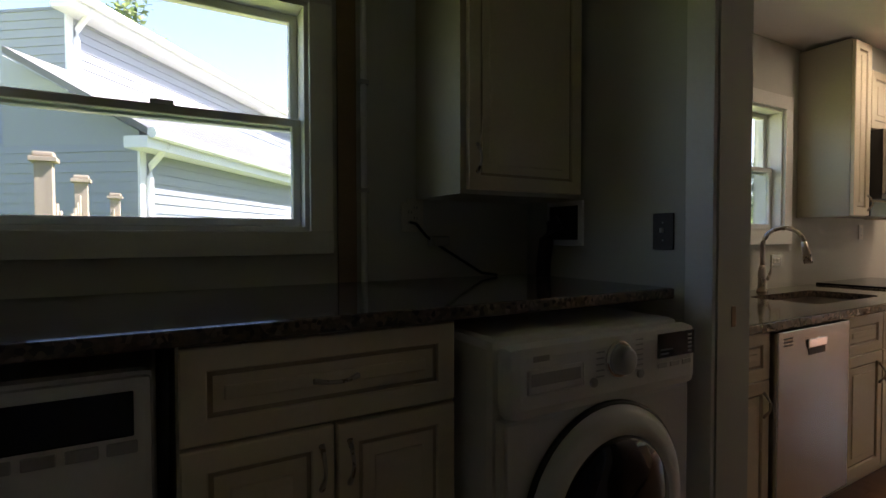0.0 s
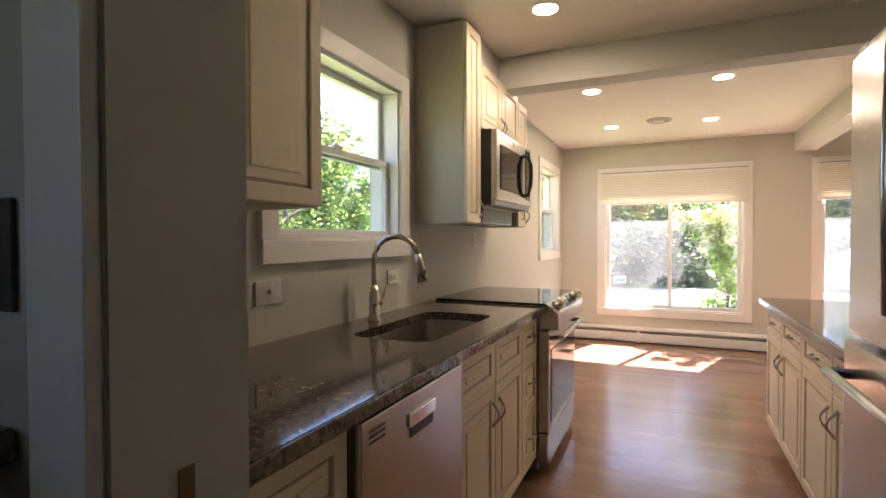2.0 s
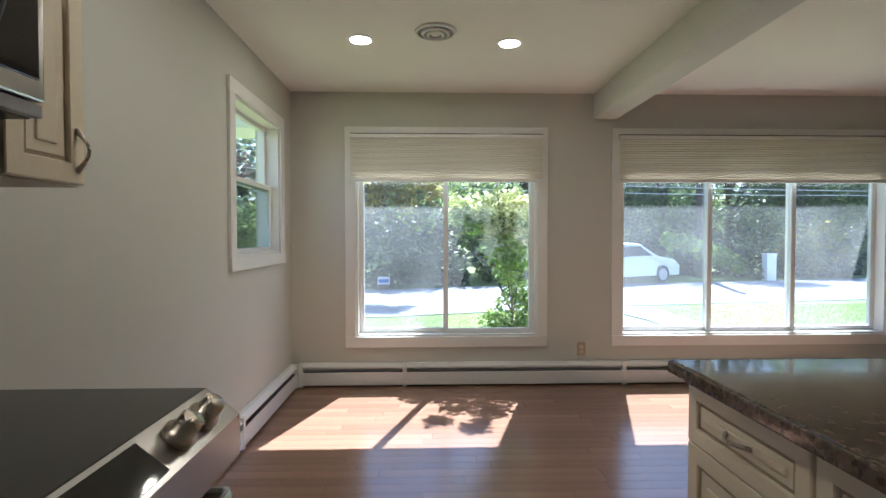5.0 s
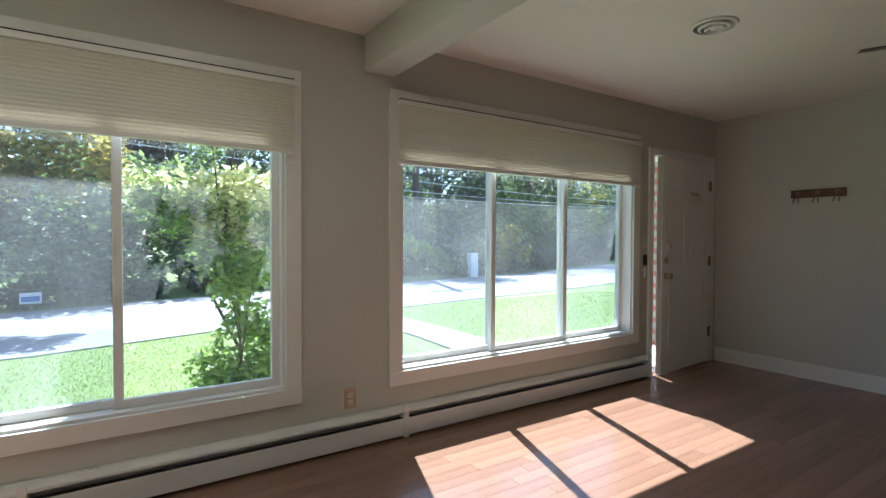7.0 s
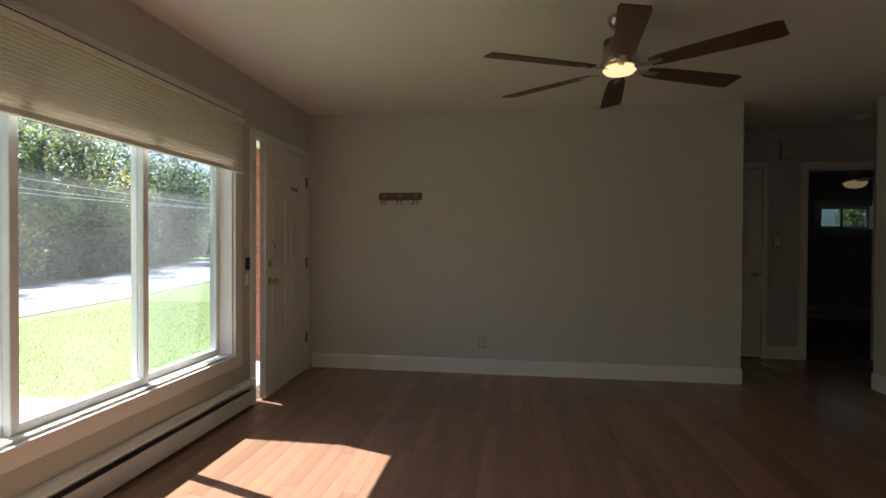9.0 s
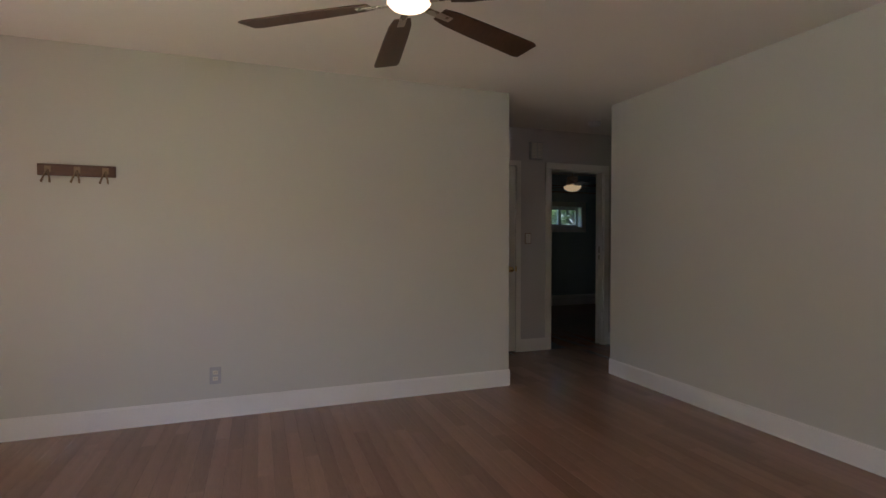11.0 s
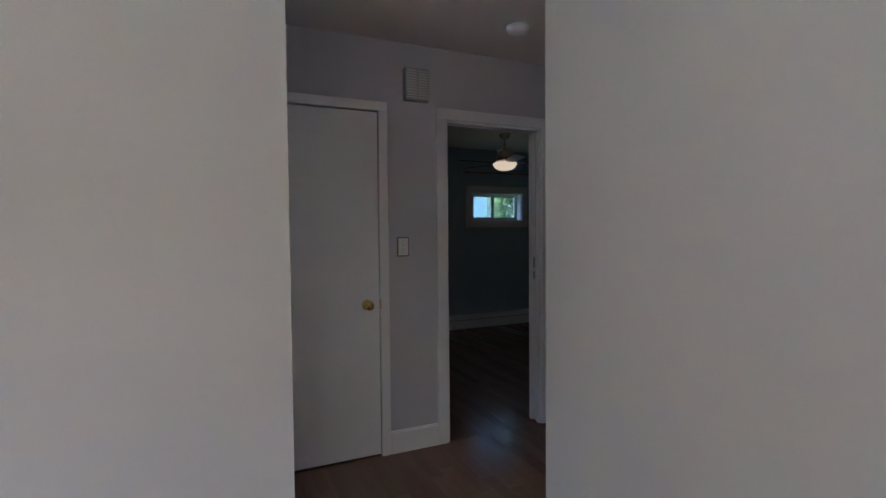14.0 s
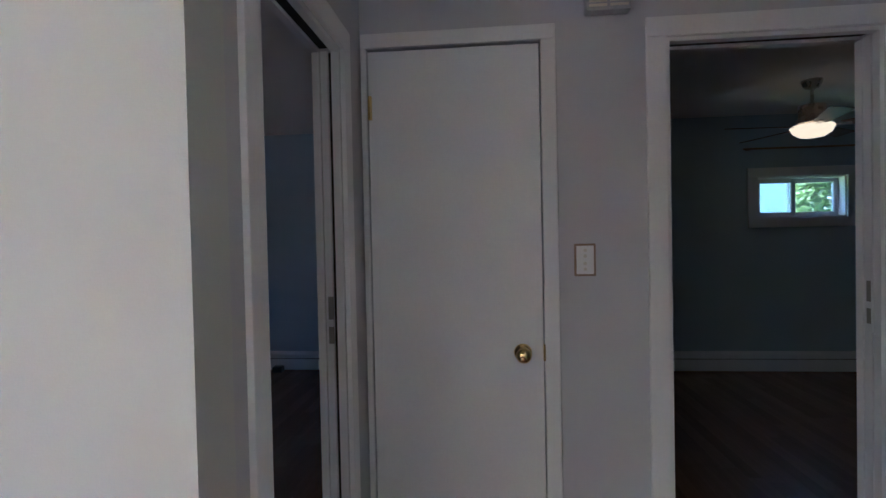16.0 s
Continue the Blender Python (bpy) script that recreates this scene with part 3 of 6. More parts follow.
pocket_opening(CLOSET, "doorway_back_bedroom", (-5.87, -5.14, 0, 2.065), 0.07, 0.12, "white-cased bedroom doorway with a pocket door slid open", -5.87)

# entry door, a little ajar, hinged beside the plain wall
entry = thing("door_entry", (6.465, -0.012, 0.0), "white six-panel entry door standing slightly ajar", "door", kind="structure", rz=4.0)


def entry_leaf():
    W, T, ZT = 0.935, 0.044, 2.04
    bm = bmesh.new()
    box(bm, -W, 0, 0.004, T - 0.004, 0.012, ZT)
    us = [(-W, -W + 0.115), (-W / 2 - 0.055, -W / 2 + 0.055), (-0.115, 0)]
    zs = [(0.012, 0.24), (0.90, 1.05), (1.60, 1.71), (1.92, ZT)]
    for a, b in us:
        box(bm, a, b, -0.004, T + 0.004, 0.012, ZT, 0.004)
    for a, b in zs:
        for c, d in ((us[0][1], us[1][0]), (us[1][1], us[2][0])):
            box(bm, c, d, -0.004, T + 0.004, a, b, 0.004)
    leaf = part("door_leaf", bm, TRIM, entry, local=True)
    for za, zb in ((0.24, 0.90), (1.05, 1.60), (1.71, 1.92)):
        for c, d in ((us[0][1], us[1][0]), (us[1][1], us[2][0])):
            part("raised_panel", one(box, c + 0.022, d - 0.022, -0.003, T + 0.003, za + 0.022, zb - 0.022, 0.006), TRIM, leaf, local=True)
    bm = bmesh.new()
    lathe(bm, [(0.031, 0), (0.03, 0.006), (0.012, 0.011), (0.011, 0.032), (0.022, 0.038), (0.029, 0.05), (0.026, 0.063), (0.0, 0.068)], (-W + 0.07, -0.004, 0.93), "-Y", 24)
    part("door_knob", bm, OLDBRASS, leaf, local=True, smooth=True)
    bm = bmesh.new()
    lathe(bm, [(0.031, 0), (0.03, 0.008), (0.02, 0.012), (0.0, 0.013)], (-W + 0.07, -0.004, 1.07), "-Y", 24)
    part("deadbolt", bm, OLDBRASS, leaf, local=True, smooth=True)
    bm = bmesh.new()
    tube(bm, [(-W + 0.10, -0.006 - 0.035 * math.sin(math.pi * k / 8), 1.10 + 0.17 * k / 8) for k in range(9)], 0.009, 10)
    part("grab_handle", bm, NICKEL, leaf, local=True, smooth=True)
    bm = bmesh.new()
    box(bm, -0.40, -0.26, -0.012, -0.004, 1.70, 1.735, 0.003)
    for x in (-0.375, -0.285):
        tube(bm, [(x, -0.012, 1.715), (x, -0.035, 1.70), (x, -0.04, 1.67), (x, -0.03, 1.665)], 0.004, 8)
    part("coat_hook", bm, NICKEL, leaf, local=True)
    for z in (0.32, 1.05, 1.82):
        bm = bmesh.new()
        cyl(bm, (0.004, -0.008, z - 0.05), (0.004, -0.008, z + 0.05), 0.008, seg=12)
        box(bm, -0.03, 0.03, -0.006, -0.003, z - 0.048, z + 0.048)
        part("hinge", bm, BRONZE, entry, local=True)


entry_leaf()
ef = thing("door_frame", (5.98, 0, 0), "white painted entry door frame", "door frame", kind="structure")
part("side_casing", fbox(FRONT, 5.435, 5.50, 0, 0.02, 0, 2.06, 0.003), TRIM, ef)
part("side_casing", fbox(FRONT, 6.478, 6.56, 0, 0.012, 0, 2.06, 0.003), TRIM, ef)
part("head_casing", fbox(FRONT, 5.435, 6.56, 0, 0.012, 2.06, 2.125, 0.003), TRIM, ef)
part("jamb_lining", fbox(FRONT, 5.50, 5.515, -0.17, 0, 0, 2.045), TRIM, ef)
part("jamb_lining", fbox(FRONT, 6.468, 6.478, -0.17, 0, 0, 2.045), TRIM, ef)
part("head_lining", fbox(FRONT, 5.50, 6.478, -0.17, 0, 2.045, 2.06), TRIM, ef)
part("threshold", fbox(FRONT, 5.515, 6.468, -0.17, 0.0, -0.01, 0.012), NICKEL, ef)

# cased opening between laundry and kitchen
oc = thing("doorway_laundry", (0.8, -6.47, 0), "painted cased opening with a pocket door slot", "doorway", kind="structure")
part("side_casing", fbox(PART, 0.705, 0.80, 0, 0.018, 0, 2.08, 0.003), TRIM, oc)
part("head_casing", fbox(PART, 0.705, 1.86, 0, 0.018, 2.08, 2.165, 0.003), TRIM, oc)
part("side_casing", fbox(PART, 1.78, 1.86, 0, 0.018, 0, 2.08, 0.003), TRIM, oc)
part("jamb_lining", one(box, 0.80, 0.806, -6.468, -6.292, 0, 2.08), WALL, oc)
part("latch_plate", one(box, 0.806, 0.8085, -6.395, -6.375, 0.985, 1.05), BRONZE, oc)


# ---- skirting and heaters ----
def skirting(F, u0, u1, h=0.14):
    bm = bmesh.new()
    F.box(bm, u0, u1, 0, 0.014, 0, h - 0.012)
    F.box(bm, u0, u1, 0, 0.009, h - 0.012, h, 0.003)
    return structure("baseboard", bm, TRIM, "white painted baseboard", "baseboard")


skirting(RACK, -4.02, -0.022)
skirting(Face("y", -5.10, 1), 3.7, 6.62)
skirting(Face("y", -4.02, -1), 6.6, 6.768)
skirting(Face("x", 6.62, 1), -6.9, -5.10)
skirting(CLOSET, -5.07, -4.752)
skirting(CLOSET, -6.9, -5.942)
skirting(Face("x", 3.7, -1), -6.29, -5.22)


def heater(F, u0, u1, label, joints=()):
    h = thing("baseboard_heater", F.p((u0 + u1) / 2, 0, 0), label, "baseboard heater", "baseboard heaters")
    bm = bmesh.new()
    F.box(bm, u0, u1, 0.055, 0.062, 0.02, 0.128, 0.002)
    part("front_cover", bm, WHITEMETAL, h)
    bm = bmesh.new()
    ring = [(0.0, 0.20), (0.03, 0.20), (0.058, 0.178), (0.06, 0.165), (0.054, 0.165), (0.03, 0.19), (0.0, 0.19)]
    a = [bm.verts.new(F.p(u0, d, z)) for d, z in ring]
    b = [bm.verts.new(F.p(u1, d, z)) for d, z in ring]
    for k in range(len(ring)):
        bm.faces.new((a[k], a[(k + 1) % len(ring)], b[(k + 1) % len(ring)], b[k]))
    bm.faces.new(a)
    bm.faces.new(b)
    part("top_hood", bm, WHITEMETAL, h)
    part("back_plate", fbox(F, u0, u1, 0.0, 0.003, 0.0, 0.19), WHITEMETAL, h)
    part("fin_element", fbox(F, u0 + 0.02, u1 - 0.02, 0.012, 0.045, 0.05, 0.125), BLACK, h)
    for u in (u0, u1, *joints):
        part("joint_cap", fbox(F, u - 0.018, u + 0.018, 0.003, 0.0645, 0.004, 0.2, 0.002), WHITEMETAL, h)
    return h


heater(FRONT, 0.085, 5.40, "long white baseboard heater under the front windows", (0.96, 2.85))
heater(LEFT, -2.75, -0.07, "white baseboard heater under the side window", (-1.3,))
heater(EAST, -8.4, -5.2, "white baseboard heater in the back bedroom")
heater(EAST, -4.4, -0.4, "white baseboard heater in the front bedroom")


# ---- cabinets ----
def arch_handle(F, u, z, vertical, parent, length=0.10, d0=0.02):
    bm = bmesh.new()
    pts = []
    for k in range(9):
        s, d = length * (k / 8 - 0.5), d0 + 0.030 * math.sin(math.pi * k / 8) - 0.002
        pts.append(F.p(u, d, z + s) if vertical else F.p(u + s, d, z))
    tube(bm, pts, [0.0075, 0.006, 0.005, 0.0045, 0.0045, 0.0045, 0.005, 0.006, 0.0075], 8)
    return part("handle", bm, NICKEL, parent, "satin nickel arched pull", smooth=True)


def raised_front(F, u0, u1, z0, z1, parent, name, handle=None, w=0.05, mat=None):
    """A framed front with a dark-glazed groove round a raised panel; handle is (u, z, vertical)."""
    mat = mat or CREAM
    w = min(w, (z1 - z0) * 0.27, (u1 - u0) * 0.27)
    bm = one(ring, F, u0, u1, z0, z1, w, 0.0, 0.02)
    f = part(name, bm, mat, parent)
    part("glazed_groove", fbox(F, u0 + w, u1 - w, 0.0, 0.010, z0 + w, z1 - w), GLAZE, f)
    g = 0.011
    bm = bmesh.new()
    F.box(bm, u0 + w + g, u1 - w - g, 0.0, 0.0135, z0 + w + g, z1 - w - g)
    k = min(0.03, (u1 - u0 - 2 * w) * 0.18, (z1 - z0 - 2 * w) * 0.22)
    F.box(bm, u0 + w + g + k, u1 - w - g - k, 0.0, 0.0185, z0 + w + g + k, z1 - w - g - k, 0.0045)
    part("raised_panel", bm, mat, f)
    if handle:
        arch_handle(F, *handle, f)
    return f


def base_unit(F, u0, u1, depth, label, fronts, top=0.875, toe=0.10):
    c = thing("base_cabinet", F.p((u0 + u1) / 2, -depth / 2, 0), label, "cabinet", "base cabinets")
    bm = bmesh.new()
    F.box(bm, u0, u1, -depth, 0.0, toe, top)
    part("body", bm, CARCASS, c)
    part("toe_kick", fbox(F, u0, u1, -depth, -0.06, 0, toe), CREAM, c)
    for kind, a, b, z0, z1, h in fronts:
        raised_front(F, a, b, z0, z1, c, kind, h)
    return c


def upper_unit(F, u0, u1, z0, z1, depth, label, fronts, group="wall cabinets"):
    c = thing("wall_cabinet", F.p((u0 + u1) / 2, -depth / 2, z0), label, "cabinet", group)
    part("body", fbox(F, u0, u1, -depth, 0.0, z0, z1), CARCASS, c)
    for a, b, c0, c1, h in fronts:
        raised_front(F, a, b, c0, c1, c, "door", h)
    return c


g = 0.004
KB = Face("x", 0.625, 1)
KT = 0.90
ZD, ZT, ZK = 0.70, 0.865, 0.89
base_unit(KB, -6.285, -5.84, 0.622, "cream glazed base cabinet beside the dishwasher", [
    ("drawer", -6.28, -5.845, ZD, ZK, (-6.06, 0.80, False)), ("door", -6.28, -5.845, 0.11, ZD - g, (-5.885, 0.60, True))], top=KT)
base_unit(KB, -5.20, -4.37, 0.622, "cream glazed sink base cabinet with two doors", [
    ("drawer_front", -5.195, -4.79, ZD, ZK, None), ("drawer_front", -4.78, -4.375, ZD, ZK, None),
    ("door", -5.195, -4.79, 0.11, ZD - g, (-4.825, 0.585, True)), ("door", -4.78, -4.375, 0.11, ZD - g, (-4.745, 0.585, True))], top=0.70)
base_unit(KB, -4.368, -4.065, 0.622, "cream glazed cabinet of three drawers beside the range", [
    ("drawer", -4.363, -4.07, ZD, ZK, (-4.2, 0.80, False)), ("drawer", -4.363, -4.07, 0.41, ZD - g, (-4.2, 0.56, False)), ("drawer", -4.363, -4.07, 0.11, 0.41 - g, (-4.2, 0.27, False))], top=KT)


def rounded_hole_top(u0, u1, x0, x1, z0, z1, hole, r):
    """A slab with a rounded opening cut through it."""
    bm = bmesh.new()
    hx0, hx1, hy0, hy1 = hole
    inner = []
    for cx, cy, a0 in ((hx1 - r, hy1 - r, 0), (hx0 + r, hy1 - r, 90), (hx0 + r, hy0 + r, 180), (hx1 - r, hy0 + r, 270)):
        for k in range(7):
            a = radians(a0 + 15 * k)
            inner.append((cx + r * math.cos(a), cy + r * math.sin(a)))
    corners = [(x1, u1), (x0, u1), (x0, u0), (x1, u0)]
    outer = []
    for i, (x, y) in enumerate(inner):
        q, k = divmod(i, 7)
        cx, cy = corners[q]
        if k == 3:
            outer.append((cx, cy))
        elif (q in (0, 2)) == (k < 3):
            outer.append((cx, y))
        else:
            outer.append((x, cy))
    n = len(inner)
    rings = [[bm.verts.new((x, y, z)) for x, y in ring] for ring, z in ((outer, z0), (outer, z1), (inner, z1), (inner, z0))]
    for a, b in zip(rings, rings[1:] + rings[:1]):
        for k in range(n):
            bm.faces.new((a[k], a[(k + 1) % n], b[(k + 1) % n], b[k]))
    return bm, inner


top_bm, sink_ring = rounded_hole_top(-6.288, -4.065, 0.003, 0.675, 0.902, 0.94, (0.185, 0.535, -5.195, -4.475), 0.07)
ct = thing("kitchen_countertop", (0.33, -5.16, 0.902), "polished brown granite countertop with an undermount sink cut-out", "countertop", "granite countertops")
part("slab", top_bm, GRANITE, ct)
part("front_edge", one(box, 0.6755, 0.687, -6.288, -4.065, 0.903, 0.9395, 0.005), GRANITE, ct, "rounded polished front edge")

sk = thing("kitchen_sink", (0.36, -4.83, 0.70), "brushed steel undermount sink set in granite", "sink")
bm = bmesh.new()
rings = []
cxm, cym = 0.36, -4.835
for s, z in ((1.02, 0.901), (1.0, 0.885), (0.97, 0.74), (0.90, 0.712), (0.15, 0.706)):
    rings.append([bm.verts.new((cxm + (x - cxm) * s, cym + (y - cym) * s, z)) for x, y in sink_ring])
for a, b in zip(rings, rings[1:]):
    for k in range(len(a)):
        bm.faces.new((a[k], a[(k + 1) % len(a)], b[(k + 1) % len(a)], b[k]))
bm.faces.new(rings[-1])
part("basin", bm, STEELDARK, sk, smooth=True)
bm = bmesh.new()
lathe(bm, [(0.045, 0.0), (0.043, 0.004), (0.03, 0.002), (0.0, 0.001)], (0.36, -4.835, 0.7065))
part("drain", bm, CHROME, sk)

FY = -4.838
fa = thing("kitchen_faucet", (0.085, FY, 0.94), "brushed nickel gooseneck pull-down faucet behind the sink", "faucet")
bm = bmesh.new()
lathe(bm, [(0.030, 0), (0.029, 0.01), (0.024, 0.02), (0.023, 0.10), (0.020, 0.13), (0.015, 0.16)], (0.085, FY, 0.94))
part("base", bm, NICKEL, fa, smooth=True)
bm = bmesh.new()
R = 0.105
pts = [(0.085, FY, 1.085), (0.085, FY, 1.14), (0.085, FY, 1.215)] + [(0.085 + (R - R * math.cos(radians(a))) * 0.97, FY + (R - R * math.cos(radians(a))) * 0.2, 1.215 + R * math.sin(radians(a))) for a in range(12, 169, 12)]
tube(bm, pts, 0.0125, 16)
part("neck", bm, NICKEL, fa, smooth=True)
e = Vector(pts[-1])
bm = bmesh.new()
tube(bm, [e + Vector((-0.002, 0, 0.004)), e + Vector((0.006, 0.001, -0.03)), e + Vector((0.014, 0.003, -0.075)), e + Vector((0.02, 0.004, -0.12))], [0.014, 0.018, 0.021, 0.021], 16)
hd = part("spray_head", bm, NICKEL, fa, smooth=True)
part("spray_button", one(box, e.x + 0.026, e.x + 0.036, e.y - 0.006, e.y + 0.010, e.z - 0.10, e.z - 0.065, 0.003), BLACK, hd)
bm = bmesh.new()
tube(bm, [(0.085, FY + 0.018, 1.01), (0.087, FY + 0.055, 1.015), (0.09, FY + 0.075, 1.045), (0.095, FY + 0.088, 1.105)], [0.012, 0.012, 0.010, 0.007], 12)
part("lever", bm, NICKEL, fa, smooth=True)

# dishwasher
dw = thing("dishwasher", (0.3, -5.52, 0), "stainless steel dishwasher with a recessed pocket handle", "dishwasher")
D0, D1 = -5.83, -5.21
part("body", one(box, 0.02, 0.622, D0, D1, 0.09, 0.895), BLACK, dw)
dd = part("door", one(box, 0.624, 0.668, D0 + 0.003, D1 - 0.003, 0.12, 0.887, 0.006), STEEL, dw)
part("pocket_handle", one(box, 0.6685, 0.675, -5.60, -5.44, 0.80, 0.837, 0.003), CHROME, dd)
part("handle_recess", one(box, 0.6685, 0.6705, -5.59, -5.45, 0.77, 0.798), BLACK, dd)
for k in range(3):
    part("vent_slot", one(box, 0.6685, 0.6692, -5.79, -5.72, 0.825 + 0.014 * k, 0.831 + 0.014 * k), BLACK, dd)
part("toe_panel", one(box, 0.53, 0.545, D0 + 0.003, D1 - 0.003, 0.0, 0.118), BLACK, dw)

# range
rg = thing("kitchen_range", (0.35, -3.645, 0), "stainless steel slide-in electric range with a black glass top", "range")
R0, R1 = -4.06, -3.235
part("body", one(box, 0.02, 0.645, R0 + 0.004, R1 - 0.004, 0.03, 0.94), STEELDARK, rg)
part("glass_cooktop", one(box, 0.03, 0.69, R0 - 0.004, R1 + 0.004, 0.941, 0.955, 0.003), BLACKGLASS, rg)
bm = bmesh.new()
prof = [(0.645, 0.94), (0.692, 0.955), (0.76, 0.90), (0.76, 0.815), (0.645, 0.815)]
a = [bm.verts.new((x, R0, z)) for x, z in prof]
b = [bm.verts.new((x, R1, z)) for x, z in prof]
for k in range(5):
    bm.faces.new((a[k], a[(k + 1) % 5], b[(k + 1) % 5], b[k]))
bm.faces.new(a)
bm.faces.new(b)
cp = part("control_panel", bm, STEEL, rg)
n_ = Vector((0.055, 0, 0.068)).normalized()
for y in (-3.95, -3.86, -3.43, -3.34):
    bm = bmesh.new()
    c = Vector((0.728, y, 0.929))
    tube(bm, [c, c + n_ * 0.012, c + n_ * 0.014, c + n_ * 0.042, c + n_ * 0.046], [0.030, 0.030, 0.023, 0.021, 0.017], 20)
    part("knob", bm, NICKEL, cp, smooth=True)
bm = bmesh.new()
q = [Vector((0.70, -3.78, 0.9495)), Vector((0.753, -3.78, 0.9068)), Vector((0.753, -3.51, 0.9068)), Vector((0.70, -3.51, 0.9495))]
v = [bm.verts.new(p + n_ * h) for h in (0.0, 0.003) for p in q]
for f in ((0, 1, 2, 3), (4, 5, 6, 7), (0, 1, 5, 4), (1, 2, 6, 5), (2, 3, 7, 6), (3, 0, 4, 7)):
    bm.faces.new([v[k] for k in f])
part("display", bm, BLACKGLASS, cp)
od = part("oven_door", one(box, 0.647, 0.71, R0 + 0.004, R1 - 0.004, 0.24, 0.805, 0.006), STEEL, rg)
part("oven_window", one(box, 0.7105, 0.714, R0 + 0.05, R1 - 0.05, 0.285, 0.69, 0.002), BLACKGLASS, od)
bm = bmesh.new()
tube(bm, [(0.71, R0 + 0.06, 0.757), (0.755, R0 + 0.065, 0.763)] + [(0.767, R0 + 0.09 + (R1 - R0 - 0.18) * k / 6, 0.767) for k in range(7)] + [(0.755, R1 - 0.065, 0.763), (0.71, R1 - 0.06, 0.757)], 0.013, 12)
part("oven_handle", bm, STEEL, od, smooth=True)
part("storage_drawer", one(box, 0.647, 0.705, R0 + 0.004, R1 - 0.004, 0.06, 0.232, 0.006), STEEL, rg)
part("kick_plate", one(box, 0.55, 0.56, R0 + 0.02, R1 - 0.02, 0.0, 0.058), BLACK, rg)

# wall cabinets over the kitchen run
KU = Face("x", 0.295, 1)
upper_unit(KU, -6.28, -5.50, 1.405, 2.48, 0.292, "cream glazed two-door wall cabinet beside the kitchen window", [
    (-6.275, -5.895, 1.41, 2.47, (-5.925, 1.51, True)), (-5.885, -5.505, 1.41, 2.47, (-5.855, 1.51, True))])
upper_unit(KU, -4.276, -4.052, 1.395, 2.48, 0.292, "narrow tall cream wall cabinet beside the microwave", [(-4.272, -4.056, 1.40, 2.47, (-4.08, 1.48, True))])
upper_unit(KU, -4.048, -3.275, 1.945, 2.33, 0.292, "cream two-door cabinet above the microwave", [
    (-4.043, -3.666, 1.955, 2.32, (-3.69, 2.03, True)), (-3.657, -3.28, 1.955, 2.32, (-3.633, 2.03, True))])
upper_unit(KU, -3.271, -3.03, 1.395, 2.30, 0.292, "narrow cream wall cabinet past the microwave", [(-3.267, -3.034, 1.40, 2.29, (-3.06, 1.48, True))])
structure("cabinet_filler", one(box, 0.003, 0.27, -4.048, -3.58, 2.335, H - 0.002), WALL, "greige filler above the microwave cabinet", "soffit")

mw = thing("microwave", (0.2, -3.66, 1.505), "stainless over-the-range microwave with a dark window", "microwave")
M0, M1 = -4.044, -3.278
part("body", one(box, 0.003, 0.372, M0, M1, 1.505, 1.94), BLACK, mw)
md = part("door", one(box, 0.373, 0.405, M0, M1 - 0.002, 1.535, 1.938, 0.005), STEEL, mw)
part("window", one(box, 0.4055, 0.4085, M0 + 0.07, M1 - 0.21, 1.60, 1.86, 0.003), BLACKGLASS, md)
part("control_strip", one(box, 0.4055, 0.4080, M1 - 0.135, M1 - 0.02, 1.575, 1.915, 0.002), BLACKGLASS, md)
bm = bmesh.new()
tube(bm, [(0.405, M1 - 0.165, 1.60), (0.435, M1 - 0.165, 1.61), (0.448, M1 - 0.165, 1.66), (0.452, M1 - 0.165, 1.735), (0.448, M1 - 0.165, 1.81), (0.435, M1 - 0.165, 1.86), (0.405, M1 - 0.165, 1.87)], 0.014, 12)
part("handle", bm, BLACK, md, smooth=True)
bm = bmesh.new()
cyl(bm, (0.4055, -3.70, 1.905), (0.4075, -3.70, 1.905), 0.012)
part("badge", bm, GREYPLASTIC, md)
part("vent_grille", one(box, 0.373, 0.398, M0, M1, 1.506, 1.532, 0.003), GREYPLASTIC, mw)
# Dark box under the microwave, built as a hood filter housing.
vh = thing("paper_towel_holder", (0.15, -3.66, 1.395), "dark bronze box hanging under the microwave", "hood filter")
part("housing", one(box, 0.02, 0.29, -3.97, -3.34, 1.40, 1.503, 0.012), BLACK, vh)
part("lip", one(box, 0.02, 0.305, -3.98, -3.33, 1.494, 1.5045, 0.003), BRONZE, vh)

# island
IS = Face("x", 1.915, -1)
us = [-2.905, -3.37, -3.85, -4.35, -4.85]
for i, (b_, a_) in enumerate(zip(us, us[1:])):
    hu = a_ + 0.045 if i % 2 == 0 else b_ - 0.045
    base_unit(IS, a_, b_, 0.60, "cream glazed island cabinet with a drawer over a door", [
        ("drawer", a_ + 0.005, b_ - 0.005, ZD, ZT, ((a_ + b_) / 2, 0.785, False)), ("door", a_ + 0.005, b_ - 0.005, 0.11, ZD - g, (hu, 0.58, True))])
base_unit(IS, -5.07, -4.852, 0.60, "narrow cream island cabinet beside the refrigerator", [("drawer", -5.065, -4.857, ZD, ZT, None), ("door", -5.065, -4.857, 0.11, ZD - g, None)])
ip = thing("kitchen_island", (2.53, -3.98, 0), "cream panelled back of the kitchen island", "island")
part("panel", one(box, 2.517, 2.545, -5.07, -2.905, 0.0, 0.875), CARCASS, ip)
for k in range(4):
    y0 = -5.04 + 0.535 * k
    raised_front(Face("x", 2.546, 1), y0, y0 + 0.50, 0.12, 0.84, ip, "back_panel")
it = thing("island_countertop", (2.45, -3.97, 0.877), "polished brown granite island top with an overhang", "countertop", "granite countertops")
